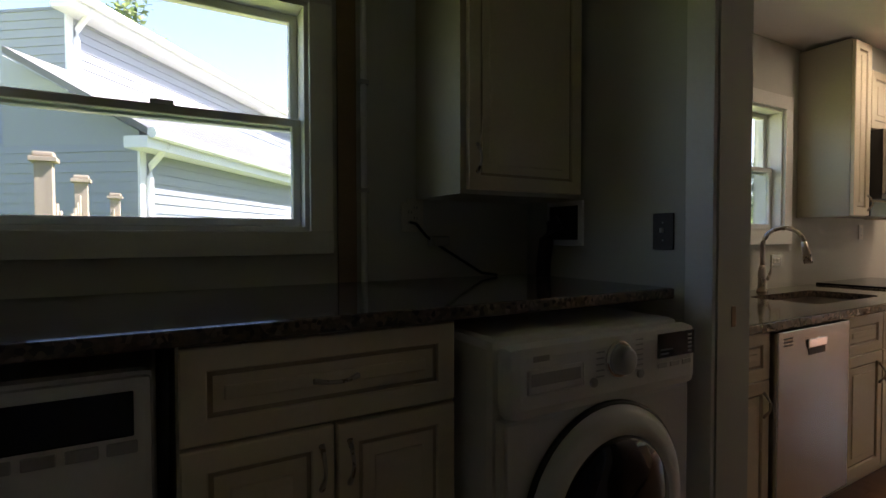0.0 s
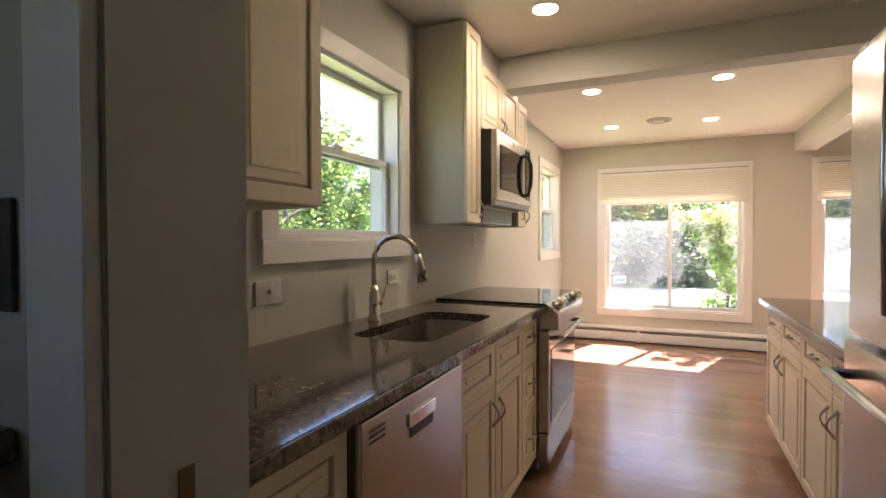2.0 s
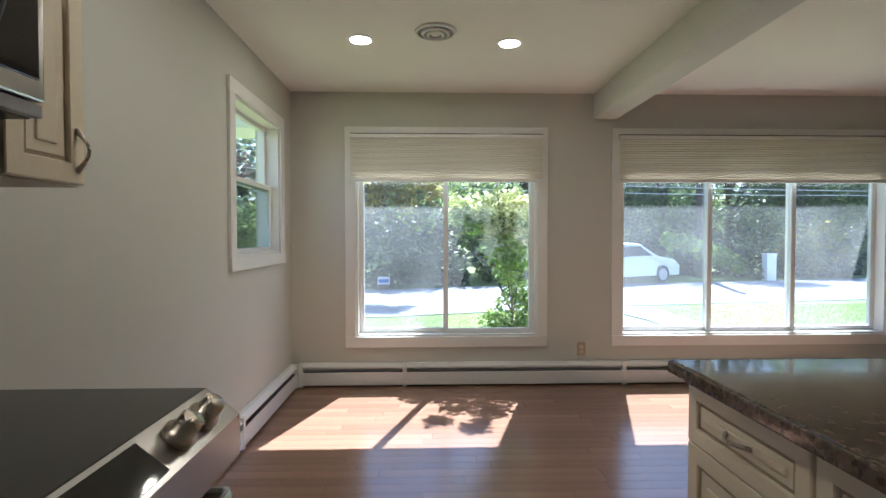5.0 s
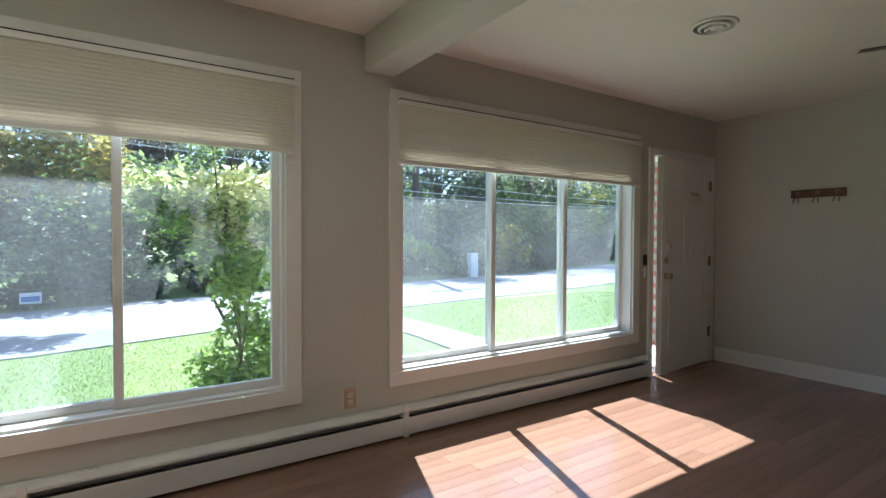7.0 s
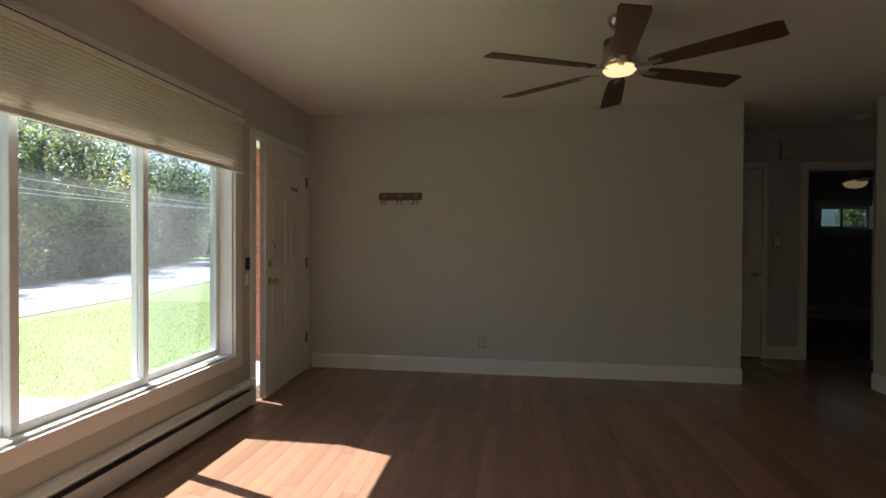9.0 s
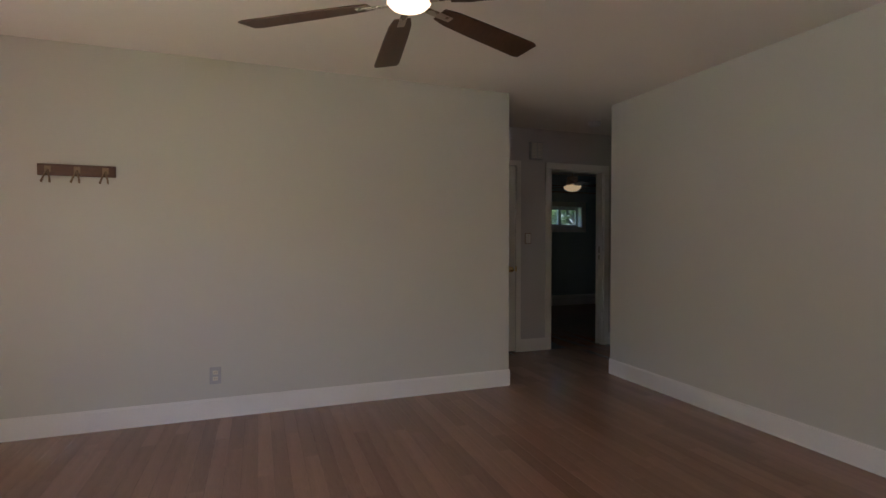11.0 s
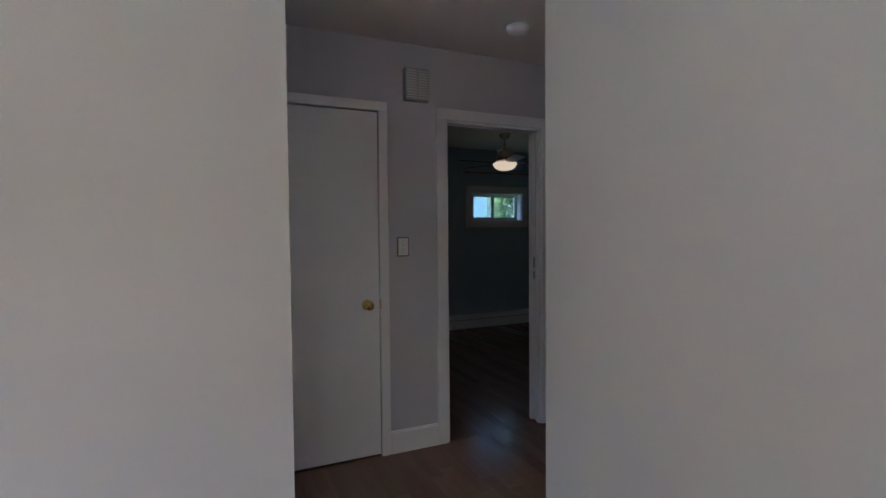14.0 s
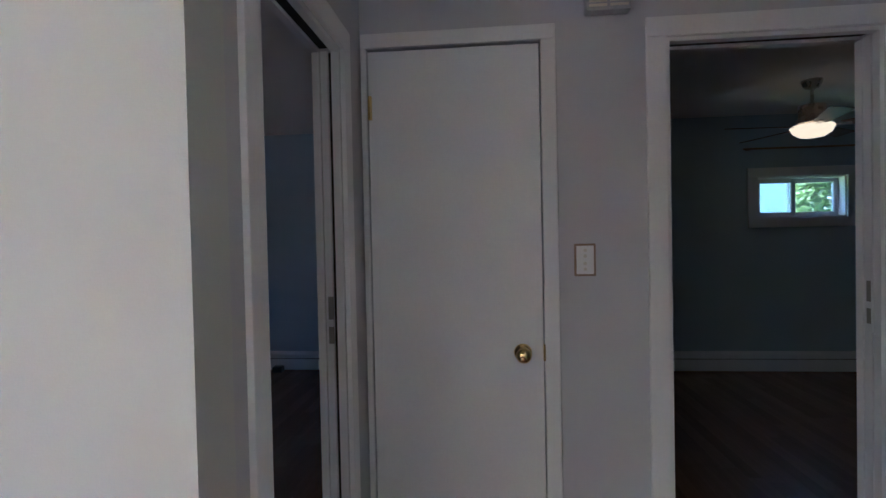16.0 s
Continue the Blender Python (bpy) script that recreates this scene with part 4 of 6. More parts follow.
part("slab", one(box, 1.865, 3.03, -5.085, -2.87, 0.877, 0.915, 0.006), GRANITE, it)
part("front_edge", one(box, 1.853, 1.8645, -5.085, -2.87, 0.878, 0.9145, 0.005), GRANITE, it, "rounded polished front edge")
part("end_edge", one(box, 1.865, 3.03, -2.8695, -2.858, 0.878, 0.9145, 0.005), GRANITE, it, "rounded polished end edge")

fr = thing("refrigerator", (2.15, -5.60, 0), "stainless steel refrigerator with a lower freezer drawer", "refrigerator")
part("body", one(box, 1.80, 2.53, -6.06, -5.13, 0.02, 1.775, 0.004), GREYPLASTIC, fr)
for a_, b_ in ((-6.058, -5.598), (-5.592, -5.132)):
    d_ = part("door", one(box, 1.735, 1.797, a_, b_, 1.06, 1.78, 0.012), STEEL, fr)
    y = b_ - 0.05 if b_ < -5.5 else a_ + 0.05
    bm = bmesh.new()
    tube(bm, [(1.735, y, 1.14), (1.69, y, 1.16), (1.685, y, 1.42), (1.69, y, 1.68), (1.735, y, 1.70)], 0.012, 12)
    part("handle", bm, STEEL, d_, smooth=True)
fz = part("freezer_drawer", one(box, 1.725, 1.797, -6.058, -5.132, 0.07, 1.045, 0.014), STEEL, fr)
bm = bmesh.new()
tube(bm, [(1.725, -6.0, 0.96), (1.675, -5.99, 0.965), (1.67, -5.595, 0.97), (1.675, -5.20, 0.965), (1.725, -5.19, 0.96)], 0.013, 12)
part("handle", bm, STEEL, fz, smooth=True)
part("hinge_cap", one(box, 1.75, 1.83, -5.20, -5.14, 1.781, 1.80, 0.005), GREYPLASTIC, fr)

# ---- laundry ----
LB = Face("x", 0.615, 1)
base_unit(LB, -7.95, -7.315, 0.72, "cream glazed laundry base cabinet with one drawer and two doors", [
    ("drawer", -7.945, -7.32, 0.86, 1.055, (-7.63, 0.955, False)), ("door", -7.945, -7.637, 0.11, 0.85, (-7.665, 0.76, True)), ("door", -7.628, -7.32, 0.11, 0.85, (-7.60, 0.76, True))], top=1.062)
lt = thing("laundry_countertop", (0.27, -7.9, 1.064), "dark brown granite laundry countertop", "countertop", "granite countertops")
part("slab", one(box, -0.107, 0.648, -9.28, -6.473, 1.064, 1.10, 0.002), GRANITE, lt)
part("front_edge", one(box, 0.6485, 0.66, -9.28, -6.473, 1.065, 1.0995, 0.005), GRANITE, lt, "rounded polished front edge")
lu = Face("x", 0.235, 1)
upper_unit(lu, -7.055, -6.49, 1.425, 2.48, 0.34, "plain cream laundry wall cabinet with one door", [(-7.03, -6.495, 1.44, 2.47, (-6.995, 1.55, True))])

ws = thing("washing_machine", (0.42, -6.93, 0), "white front-load washing machine under the counter", "washing machine")
S0, S1 = -7.275, -6.558
part("body", one(box, 0.05, 0.735, S0, S1, 0.02, 1.02, 0.025), WHITEMETAL, ws)
fp = part("front_panel", one(box, 0.735, 0.80, S0 + 0.006, S1 - 0.006, 0.83, 1.012, 0.03), WHITEMETAL, ws)
part("lower_front", one(box, 0.735, 0.775, S0 + 0.006, S1 - 0.006, 0.03, 0.83, 0.012), WHITEMETAL, ws)
bm = bmesh.new()
lathe(bm, [(0.05, 0), (0.05, 0.007), (0.044, 0.011), (0.04, 0.009)], (0.80, -6.905, 0.945), "X", 32)
dial = part("dial", bm, CHROME, fp, "satin chrome ring of the programme dial", smooth=True)
bm = bmesh.new()
lathe(bm, [(0.039, 0.0), (0.038, 0.022), (0.034, 0.032), (0.026, 0.036), (0, 0.037)], (0.801, -6.905, 0.945), "X", 32)
part("dial_cap", bm, GREYPLASTIC, dial, "grey programme dial cap", smooth=True)
part("display", one(box, 0.8005, 0.803, -6.747, -6.58, 0.925, 0.995, 0.002), BLACKGLASS, fp)
for k in range(2):
    part("display_text", one(box, 0.8031, 0.8035, -6.735, -6.70 + 0.02 * k, 0.934 + 0.012 * k, 0.939 + 0.012 * k), GREYPLASTIC, fp)
for k in range(5):
    part("display_key", one(box, 0.8031, 0.8038, -6.612, -6.594, 0.931 + 0.012 * k, 0.937 + 0.012 * k), GREYPLASTIC, fp)
for k in range(3):
    part("soft_key", one(box, 0.8005, 0.8025, -6.745 + 0.055 * k, -6.705 + 0.055 * k, 0.897, 0.911, 0.001), GREYPLASTIC, fp)
for k in range(7):
    part("programme_mark", one(box, 0.8005, 0.8011, -6.838, -6.808, 0.903 + 0.014 * k, 0.907 + 0.014 * k), GREYPLASTIC, fp)
part("badge", one(box, 0.8005, 0.8015, -7.2, -7.15, 0.972, 0.986), GREYPLASTIC, fp)
part("detergent_drawer", one(box, 0.8005, 0.805, -7.22, -7.04, 0.895, 0.955, 0.006), WHITEMETAL, fp)
part("drawer_grip", one(box, 0.8055, 0.8065, -7.21, -7.05, 0.915, 0.945), GREYPLASTIC, fp)
for y in (-7.0, -6.82):
    bm = bmesh.new()
    lathe(bm, [(0.013, 0), (0.012, 0.006), (0, 0.007)], (0.80, y, 0.895), "X", 18)
    part("button", bm, GREYPLASTIC, fp)
for k in range(5):
    part("indicator_line", one(box, 0.8005, 0.8012, -6.99, -6.96, 0.905 + 0.016 * k, 0.909 + 0.016 * k), GREYPLASTIC, fp)
bm = bmesh.new()
lathe(bm, [(0.298, 0.0), (0.298, 0.010), (0.288, 0.012)], (0.776, -6.92, 0.53), "X", 48)
part("door_seam", bm, BLACK, ws, "dark seam round the door", smooth=True)
bm = bmesh.new()
lathe(bm, [(0.288, 0.0), (0.287, 0.02), (0.265, 0.038), (0.222, 0.042), (0.20, 0.03)], (0.776, -6.92, 0.53), "X", 48)
wd = part("door_ring", bm, WHITEMETAL, ws, smooth=True)
bm = bmesh.new()
lathe(bm, [(0.218, 0.03), (0.20, 0.048), (0.14, 0.062), (0.0, 0.07)], (0.776, -6.92, 0.53), "X", 48)
part("door_glass", bm, BLACKGLASS, wd, smooth=True)

dh = thing("dehumidifier", (0.3, -8.29, 0), "white laundry appliance with a dark display and four buttons", "appliance")
part("body", one(box, 0.0, 0.60, -8.60, -7.985, 0.0, 1.02, 0.02), WHITEMETAL, dh)
dfp = part("front_panel", one(box, 0.60, 0.62, -8.595, -7.99, 0.76, 1.01, 0.012), WHITEMETAL, dh)
part("display", one(box, 0.6205, 0.623, -8.245, -8.02, 0.90, 0.985, 0.003), BLACKGLASS, dfp)
for k in range(4):
    part("button", one(box, 0.6205, 0.626, -8.25 + 0.062 * k, -8.20 + 0.062 * k, 0.868, 0.892, 0.003), GREYPLASTIC, dfp)
part("lower_door", one(box, 0.60, 0.615, -8.595, -7.99, 0.05, 0.75, 0.01), WHITEMETAL, dh)

pp = thing("wall_pipe", (-0.085, -7.29, 1.10), "white plastic pipe clipped to the laundry wall", "pipe")
part("pipe", one(cyl, (-0.09, -7.285, 1.10), (-0.09, -7.285, H), 0.012, None, 14), WHITEMETAL, pp)
for z in (1.45, 1.86, 2.2):
    part("clip", one(box, -0.11, -0.075, -7.302, -7.268, z - 0.008, z + 0.008), GREYPLASTIC, pp)
# Flat strip added for a dark band of unknown make.
st = thing("wall_strip", (-0.1, -7.35, 1.1), "dark vertical strip on the laundry wall", "cover strip")
part("strip", one(box, -0.11, -0.098, -7.385, -7.312, 1.10, H, 0.002), BRONZE, st)
hz = thing("washer_hose", (0.085, -6.545, 1.10), "black washer hoses rising to a recessed valve box", "hose")
bm = bmesh.new()
tube(bm, [(0.085, -6.545, 1.10), (0.085, -6.54, 1.18), (0.09, -6.53, 1.26), (0.105, -6.515, 1.315), (0.135, -6.495, 1.335)], 0.03, 14)
part("hose", bm, BLACK, hz)
vb = thing("valve_box", (0.16, -6.47, 1.25), "white recessed laundry valve box, its inside shade painted black", "valve box")
part("frame", one(box, 0.04, 0.25, -6.484, -6.4725, 1.235, 1.42, 0.003), WHITEMETAL, vb)
# Flat black plate stands in for the shaded inside of the box.
part("recess", one(box, 0.06, 0.225, -6.487, -6.4845, 1.26, 1.40), BLACK, vb)


# ---- plates, rack, small fittings ----
def wall_plate(F, u, z, label, kind="outlet", w=0.075, h=0.118, mat=None, wide=False, base=0.0):
    """A cover plate with its sockets or toggles."""
    mat = mat or PLATE
    if wide:
        w, h = h, w
    t = thing("wall_" + kind, F.p(u, 0, z - h / 2), label, kind)
    part("plate", fbox(F, u - w / 2, u + w / 2, base, base + 0.007, z - h / 2, z + h / 2, 0.0025), mat, t)
    offs = (-0.021, 0.021)
    if kind == "outlet":
        for o in offs:
            cu, cz = (u + o, z) if wide else (u, z + o)
            s = part("socket", fbox(F, cu - 0.016, cu + 0.016, base + 0.007, base + 0.0095, cz - 0.0135, cz + 0.0135, 0.002), PLATE, t)
            for k in (-0.006, 0.006):
                part("slot", fbox(F, cu + k - 0.0012, cu + k + 0.0012, base + 0.0096, base + 0.0101, cz - 0.005, cz + 0.005), BLACK, s)
    else:
        part("toggle", fbox(F, u - 0.005, u + 0.005, base + 0.007, base + 0.019, z - 0.004, z + 0.012, 0.002), PLATE, t)
        for k in (-1, 1):
            c = F.p(u, base + 0.0075, z + k * 0.03)
            bm = bmesh.new()
            lathe(bm, [(0.0035, 0), (0.003, 0.0015), (0, 0.0016)], c, F.out(), 10)
            part("screw", bm, STEELPLATE, t)
    return t

wall_plate(Face("x", -0.11, 1), -7.085, 1.352, "white duplex outlet with a cord plugged in above the laundry counter", base=0.0005)
pc = thing("extension_lead", (-0.06, -6.78, 1.10), "dark extension lead with a grey adaptor hanging from an outlet", "lead")
bm = bmesh.new()
tube(bm, [(-0.10, -7.085, 1.332), (-0.075, -7.07, 1.325), (-0.065, -7.03, 1.275), (-0.06, -6.97, 1.235), (-0.055, -6.86, 1.17), (-0.05, -6.77, 1.118), (-0.05, -6.69, 1.106)], 0.006, 8)
part("cord", bm, BLACK, pc, smooth=True)
part("adaptor", one(box, -0.085, -0.045, -7.015, -6.93, 1.235, 1.275, 0.006), GREYPLASTIC, pc)


wall_plate(LEFT, -4.525, 1.115, "steel-framed outlet on the kitchen wall behind the faucet", wide=True, mat=STEELPLATE)
wall_plate(LEFT, -5.41, 1.118, "wide steel switch plate under the kitchen window", kind="switch", w=0.085, h=0.13, wide=True, mat=STEELPLATE)
wall_plate(LEFT, -3.33, 1.30, "cream outlet on the wall behind the range", w=0.07, h=0.11)
wall_plate(FRONT, 2.49, 0.30, "tan outlet below the windows", mat=TANPLATE)
wall_plate(RACK, -1.715, 0.30, "grey outlet low on the plain wall", mat=GREYPLASTIC)
wall_plate(LAUN, -7.06, 1.37, "cream outlet on the laundry wall")
wall_plate(PART, 0.615, 1.29, "steel switch plate on the laundry partition", kind="switch", mat=DARKPLATE, w=0.08, h=0.125)
wall_plate(EAST, -1.9, 0.42, "white outlet above the bedroom heater")
wall_plate(FRONT, 5.388, 1.25, "switch plate between the window and entry door", kind="switch", w=0.07, h=0.115)
kp = thing("door_keypad", (5.388, -0.01, 1.06), "dark oval keypad beside the entry door", "keypad")
part("case", fbox(FRONT, 5.362, 5.414, 0, 0.02, 1.03, 1.13, 0.012), BLACK, kp)
rm = thing("blind_remote", (5.388, -0.01, 0.93), "white remote in a wall cradle by the door", "remote")
part("case", fbox(FRONT, 5.373, 5.403, 0, 0.018, 0.92, 1.01, 0.006), WHITEMETAL, rm)

hs = thing("wall_switch", CLOSET.p(-4.845, 0, 1.21), "cream ridged switch plate on the hallway wall", "switch")
part("plate", fbox(CLOSET, -4.884, -4.806, 0, 0.007, 1.21, 1.33, 0.003), BRONZE, hs)
part("bezel", fbox(CLOSET, -4.876, -4.814, 0.007, 0.0095, 1.218, 1.322, 0.002), TRIM, hs)
for z in (1.236, 1.257, 1.284, 1.305):
    bm = bmesh.new()
    lathe(bm, [(0.0065, 0), (0.006, 0.003), (0, 0.0032)], CLOSET.p(-4.845, 0.0095, z), "-X", 12)
    part("button", bm, PLATE, hs)
dc = thing("door_chime", CLOSET.p(-4.93, 0, 2.155), "cream louvred door chime box high on the hallway wall", "door chime")
# Grey case puts the shade between the louvres into its colour.
part("case", fbox(CLOSET, -5.01, -4.855, 0, 0.05, 2.155, 2.35, 0.006), GREYPLASTIC, dc)
for c in range(2):
    for k in range(11):
        part("louvre", fbox(CLOSET, -5.0 + 0.073 * c, -4.938 + 0.073 * c, 0.05, 0.054, 2.168 + 0.016 * k, 2.176 + 0.016 * k), PLATE, dc)
sd = thing("smoke_detector", (7.23, -5.37, H - 0.045), "round white smoke detector on the hallway ceiling", "smoke detector")
bm = bmesh.new()
lathe(bm, [(0.068, 0), (0.068, 0.015), (0.06, 0.03), (0.04, 0.042), (0.0, 0.044)], (7.23, -5.37, H), "-Z", 32)
part("case", bm, WHITEMETAL, sd, smooth=True)

rk = thing("coat_rack", (6.59, -0.92, 1.655), "dark wooden coat rack with three bronze double hooks", "coat rack")
part("board", fbox(RACK, -1.13, -0.708, 0, 0.018, 1.655, 1.728, 0.003), RACKWOOD, rk)
for y in (-1.075, -0.92, -0.765):
    bm = bmesh.new()
    RACK.box(bm, y - 0.018, y + 0.018, 0.018, 0.023, 1.675, 1.715, 0.002)
    for s in (-1, 1):
        tube(bm, [RACK.p(y, 0.022, 1.69), RACK.p(y + s * 0.008, 0.04, 1.665), RACK.p(y + s * 0.018, 0.052, 1.635), RACK.p(y + s * 0.022, 0.06, 1.61), RACK.p(y + s * 0.022, 0.066, 1.62)], 0.0055, 8)
    part("double_hook", bm, BRONZE, rk)


# ---- ceiling fittings ----
def downlight(x, y):
    t = thing("recessed_light", (x, y, H - 0.01), "lit round recessed ceiling light with a white rim", "ceiling light", "recessed ceiling lights")
    bm = bmesh.new()
    lathe(bm, [(0.082, 0), (0.08, 0.005), (0.064, 0.006), (0.062, 0.001)], (x, y, H), "-Z", 32)
    part("rim", bm, TRIM, t)
    bm = bmesh.new()
    lathe(bm, [(0.061, 0.0015), (0.061, 0.0035), (0, 0.0036)], (x, y, H), "-Z", 32)
    part("lens", bm, LAMPGLOW, t, "glowing warm white lens")
    return t


first = downlight(0.71, -4.165)
for x, y in ((0.725, -2.556), (1.66, -2.54), (0.74, -1.13), (1.68, -1.10)):
    copy_thing(first, pose(x, y, H - 0.01))


def diffuser(x, y):
    t = thing("ceiling_vent", (x, y, H - 0.02), "round white ceiling air diffuser with stepped rings", "ceiling vent", "ceiling air vents")
    for r in (0.125, 0.088, 0.056):
        bm = bmesh.new()
        dz = (0.125 - r) * 0.25
        lathe(bm, [(r, 0.002 + dz), (r - 0.006, 0.012 + dz), (r - 0.015, 0.016 + dz), (r - 0.017, 0.011 + dz), (r - 0.01, 0.006 + dz)], (x, y, H), "-Z", 36)
        part("ring", bm, TRIM, t, smooth=True)
    bm = bmesh.new()
    lathe(bm, [(0.026, 0.015), (0.024, 0.026), (0, 0.03)], (x, y, H), "-Z", 28)
    part("centre_cap", bm, TRIM, t, smooth=True)
    # Black disc paints the shade of the duct; the ceiling has no hole.
    bm = bmesh.new()
    lathe(bm, [(0.118, 0.0005), (0.118, 0.0015), (0, 0.0016)], (x, y, H), "-Z", 28)
    part("duct_shade", bm, DARK, t)
    return t


v1 = diffuser(1.206, -1.272)
copy_thing(v1, pose(4.193, -1.263, H - 0.02))


def ceiling_fan(x, y, zl, blades, off, r1, label, drop, lampmat, bmat=FANWOOD):
    t = thing("ceiling_fan", (x, y, H), label, "ceiling fan")
    bm = bmesh.new()
    lathe(bm, [(0.07, 0), (0.068, 0.02), (0.05, 0.055), (0.02, 0.07)], (x, y, H), "-Z", 28)
    part("canopy", bm, NICKEL, t, smooth=True)
    part("rod", one(cyl, (x, y, H - 0.06), (x, y, zl + 0.17), 0.012), NICKEL, t)
    bm = bmesh.new()
    lathe(bm, [(0.03, 0.20), (0.088, 0.185), (0.092, 0.09), (0.105, 0.075), (0.105, 0.05), (0.09, 0.035)], (x, y, zl), "Z", 32)
    part("motor", bm, NICKEL, t, smooth=True)
    bm = bmesh.new()
    lathe(bm, [(0.085, 0.034), (0.09, 0.022), (0.075, 0.006), (0.04, -0.004), (0.0, -0.006)] if lampmat is FANGLOW else [(0.135, 0.034), (0.145, 0.02), (0.125, -0.02), (0.08, -0.05), (0.0, -0.064)], (x, y, zl), "Z", 32)
    part("lamp_lens", bm, lampmat, t, "glowing frosted lamp lens", smooth=True)
    for k in range(blades):
        a = radians(off + 360 * k / blades)
        m = Matrix.Translation((x, y, zl + 0.028)) @ Matrix.Rotation(a, 4, "Z") @ Matrix.Rotation(radians(-11), 4, "X")
        bm = bmesh.new()
        prof = [(0.17, 0.038), (0.24, 0.052), (0.40, 0.060), (r1 - 0.03, 0.070), (r1, 0.060)]
        loop = [(u, w) for u, w in prof] + [(u, -w) for u, w in reversed(prof)]
        lo = [bm.verts.new(m @ Vector((u, w, -0.003))) for u, w in loop]
        hi = [bm.verts.new(m @ Vector((u, w, 0.003))) for u, w in loop]
        bm.faces.new(lo)
        bm.faces.new(hi)
        for i in range(len(loop)):
            j = (i + 1) % len(loop)
            bm.faces.new((lo[i], lo[j], hi[j], hi[i]))
        bl = part("blade", bm, bmat, t)
        bm = bmesh.new()
        box(bm, 0.085, 0.235, -0.017, 0.017, -0.008, -0.0035, 0.002)
        bmesh.ops.transform(bm, matrix=m, verts=bm.verts)
        part("blade_iron", bm, NICKEL, bl)
    return t


ceiling_fan(4.74, -2.58, 2.19, 6, -7, 0.78, "six-blade dark wood ceiling fan with a lit lamp", 0.1, FANGLOW)
ceiling_fan(9.9, -6.95, 2.13, 5, 20, 0.62, "dim bedroom ceiling fan with a lit bowl lamp", 0.1, BOWLGLOW)
rod = thing("curtain_rod", (10.93, -7.5, 2.15), "thin dark curtain rod above the bedroom window", "curtain rod")
part("rod", one(cyl, (10.94, -8.2, 2.17), (10.94, -6.95, 2.17), 0.009), BRONZE, rod)
part("bracket", one(box, 10.935, 11.0, -7.02, -7.0, 2.16, 2.18), BRONZE, rod)
cb = thing("power_cable", (10.6, -2.2, 0.0), "white cable loose on the bedroom floor by the heater", "cable")
bm = bmesh.new()
tube(bm, [(10.9, -1.95, 0.3), (10.85, -1.98, 0.06), (10.7, -2.1, 0.012), (10.5, -2.35, 0.008), (10.35, -2.2, 0.008), (10.2, -2.4, 0.008), (10.05, -2.2, 0.008)], 0.006, 8)
part("cord", bm, WHITEMETAL, cb)
part("adapter", one(box, 10.86, 10.95, -2.3, -2.2, 0.0, 0.06, 0.008), BLACK, cb)


# ---- outside ----
GZ = -0.35
rng = random.Random(7)


def strip(pts, w, z, name, mat, label, category, t=0.02):
    """A flat band of ground along a line."""
    bm = bmesh.new()
    pts = [Vector((*p, 0)) for p in pts]
    rows = []
    for i, p in enumerate(pts):
        d = (pts[min(i + 1, len(pts) - 1)] - pts[max(i - 1, 0)]).normalized()
        s = Vector((-d.y, d.x, 0)) * w / 2
        rows.append([bm.verts.new((*(p + k * s).xy, z)) for k in (-1, 1)])
    for a, b in zip(rows, rows[1:]):
        bm.faces.new((a[0], a[1], b[1], b[0]))
    ret = bmesh.ops.extrude_face_region(bm, geom=list(bm.faces))
    bmesh.ops.translate(bm, verts=[v for v in ret["geom"] if isinstance(v, bmesh.types.BMVert)], vec=(0, 0, -t))
    return structure(name, bm, mat, label, category)


structure("ground", one(box, -400, 400, -400, 400, GZ - 0.5, GZ), GRASS, "green lawn and ground reaching the horizon", "ground")
strip([(-60, 9.0), (-8, 7.6), (0, 8.4), (2, 9.0), (5, 9.8), (9, 10.4), (14, 11.1), (20, 12.4), (30, 16.2), (60, 29)], 5.2, GZ + 0.02, "road", ASPHALT, "sunlit grey asphalt street", "road")
strip([(5.0, 7.6), (5.55, 6.4), (5.8, 5.4), (5.85, 4.3), (5.8, 3.2), (5.8, 1.3)], 0.8, GZ + 0.03, "pavement", CONCRETE, "pale concrete garden path to the entry", "path")
structure("entry_step", one(box, 5.2, 6.9, 0.185, 1.3, GZ, -0.04, 0.01), CONCRETE, "concrete entry stoop", "step")


def porch_wall():
    """A low red brick wing beside the stoop."""
    base = structure("wall_porch", one(box, 7.2, 7.42, 0.19, 1.15, GZ, 2.40), CONCRETE, "red brick porch side wall", "wall")
    me = None
    for r in range(int((2.38 - GZ) / 0.075)):
        for k in range(4):
            y = 0.30 + 0.213 * k + (0.106 if r % 2 else 0)
            if y > 1.05:
                continue
            if me is None:
                bm = one(box, -0.004, 0.004, -0.1, 0.1, -0.032, 0.032, 0.002)
                me = bpy.data.meshes.new("brick")
                bm.to_mesh(me)
                bm.free()
                me.materials.append(BRICK)
            ob = new("brick", me)
            ob.parent = base
            ob.location = (7.197, y, GZ + 0.045 + 0.075 * r)


porch_wall()


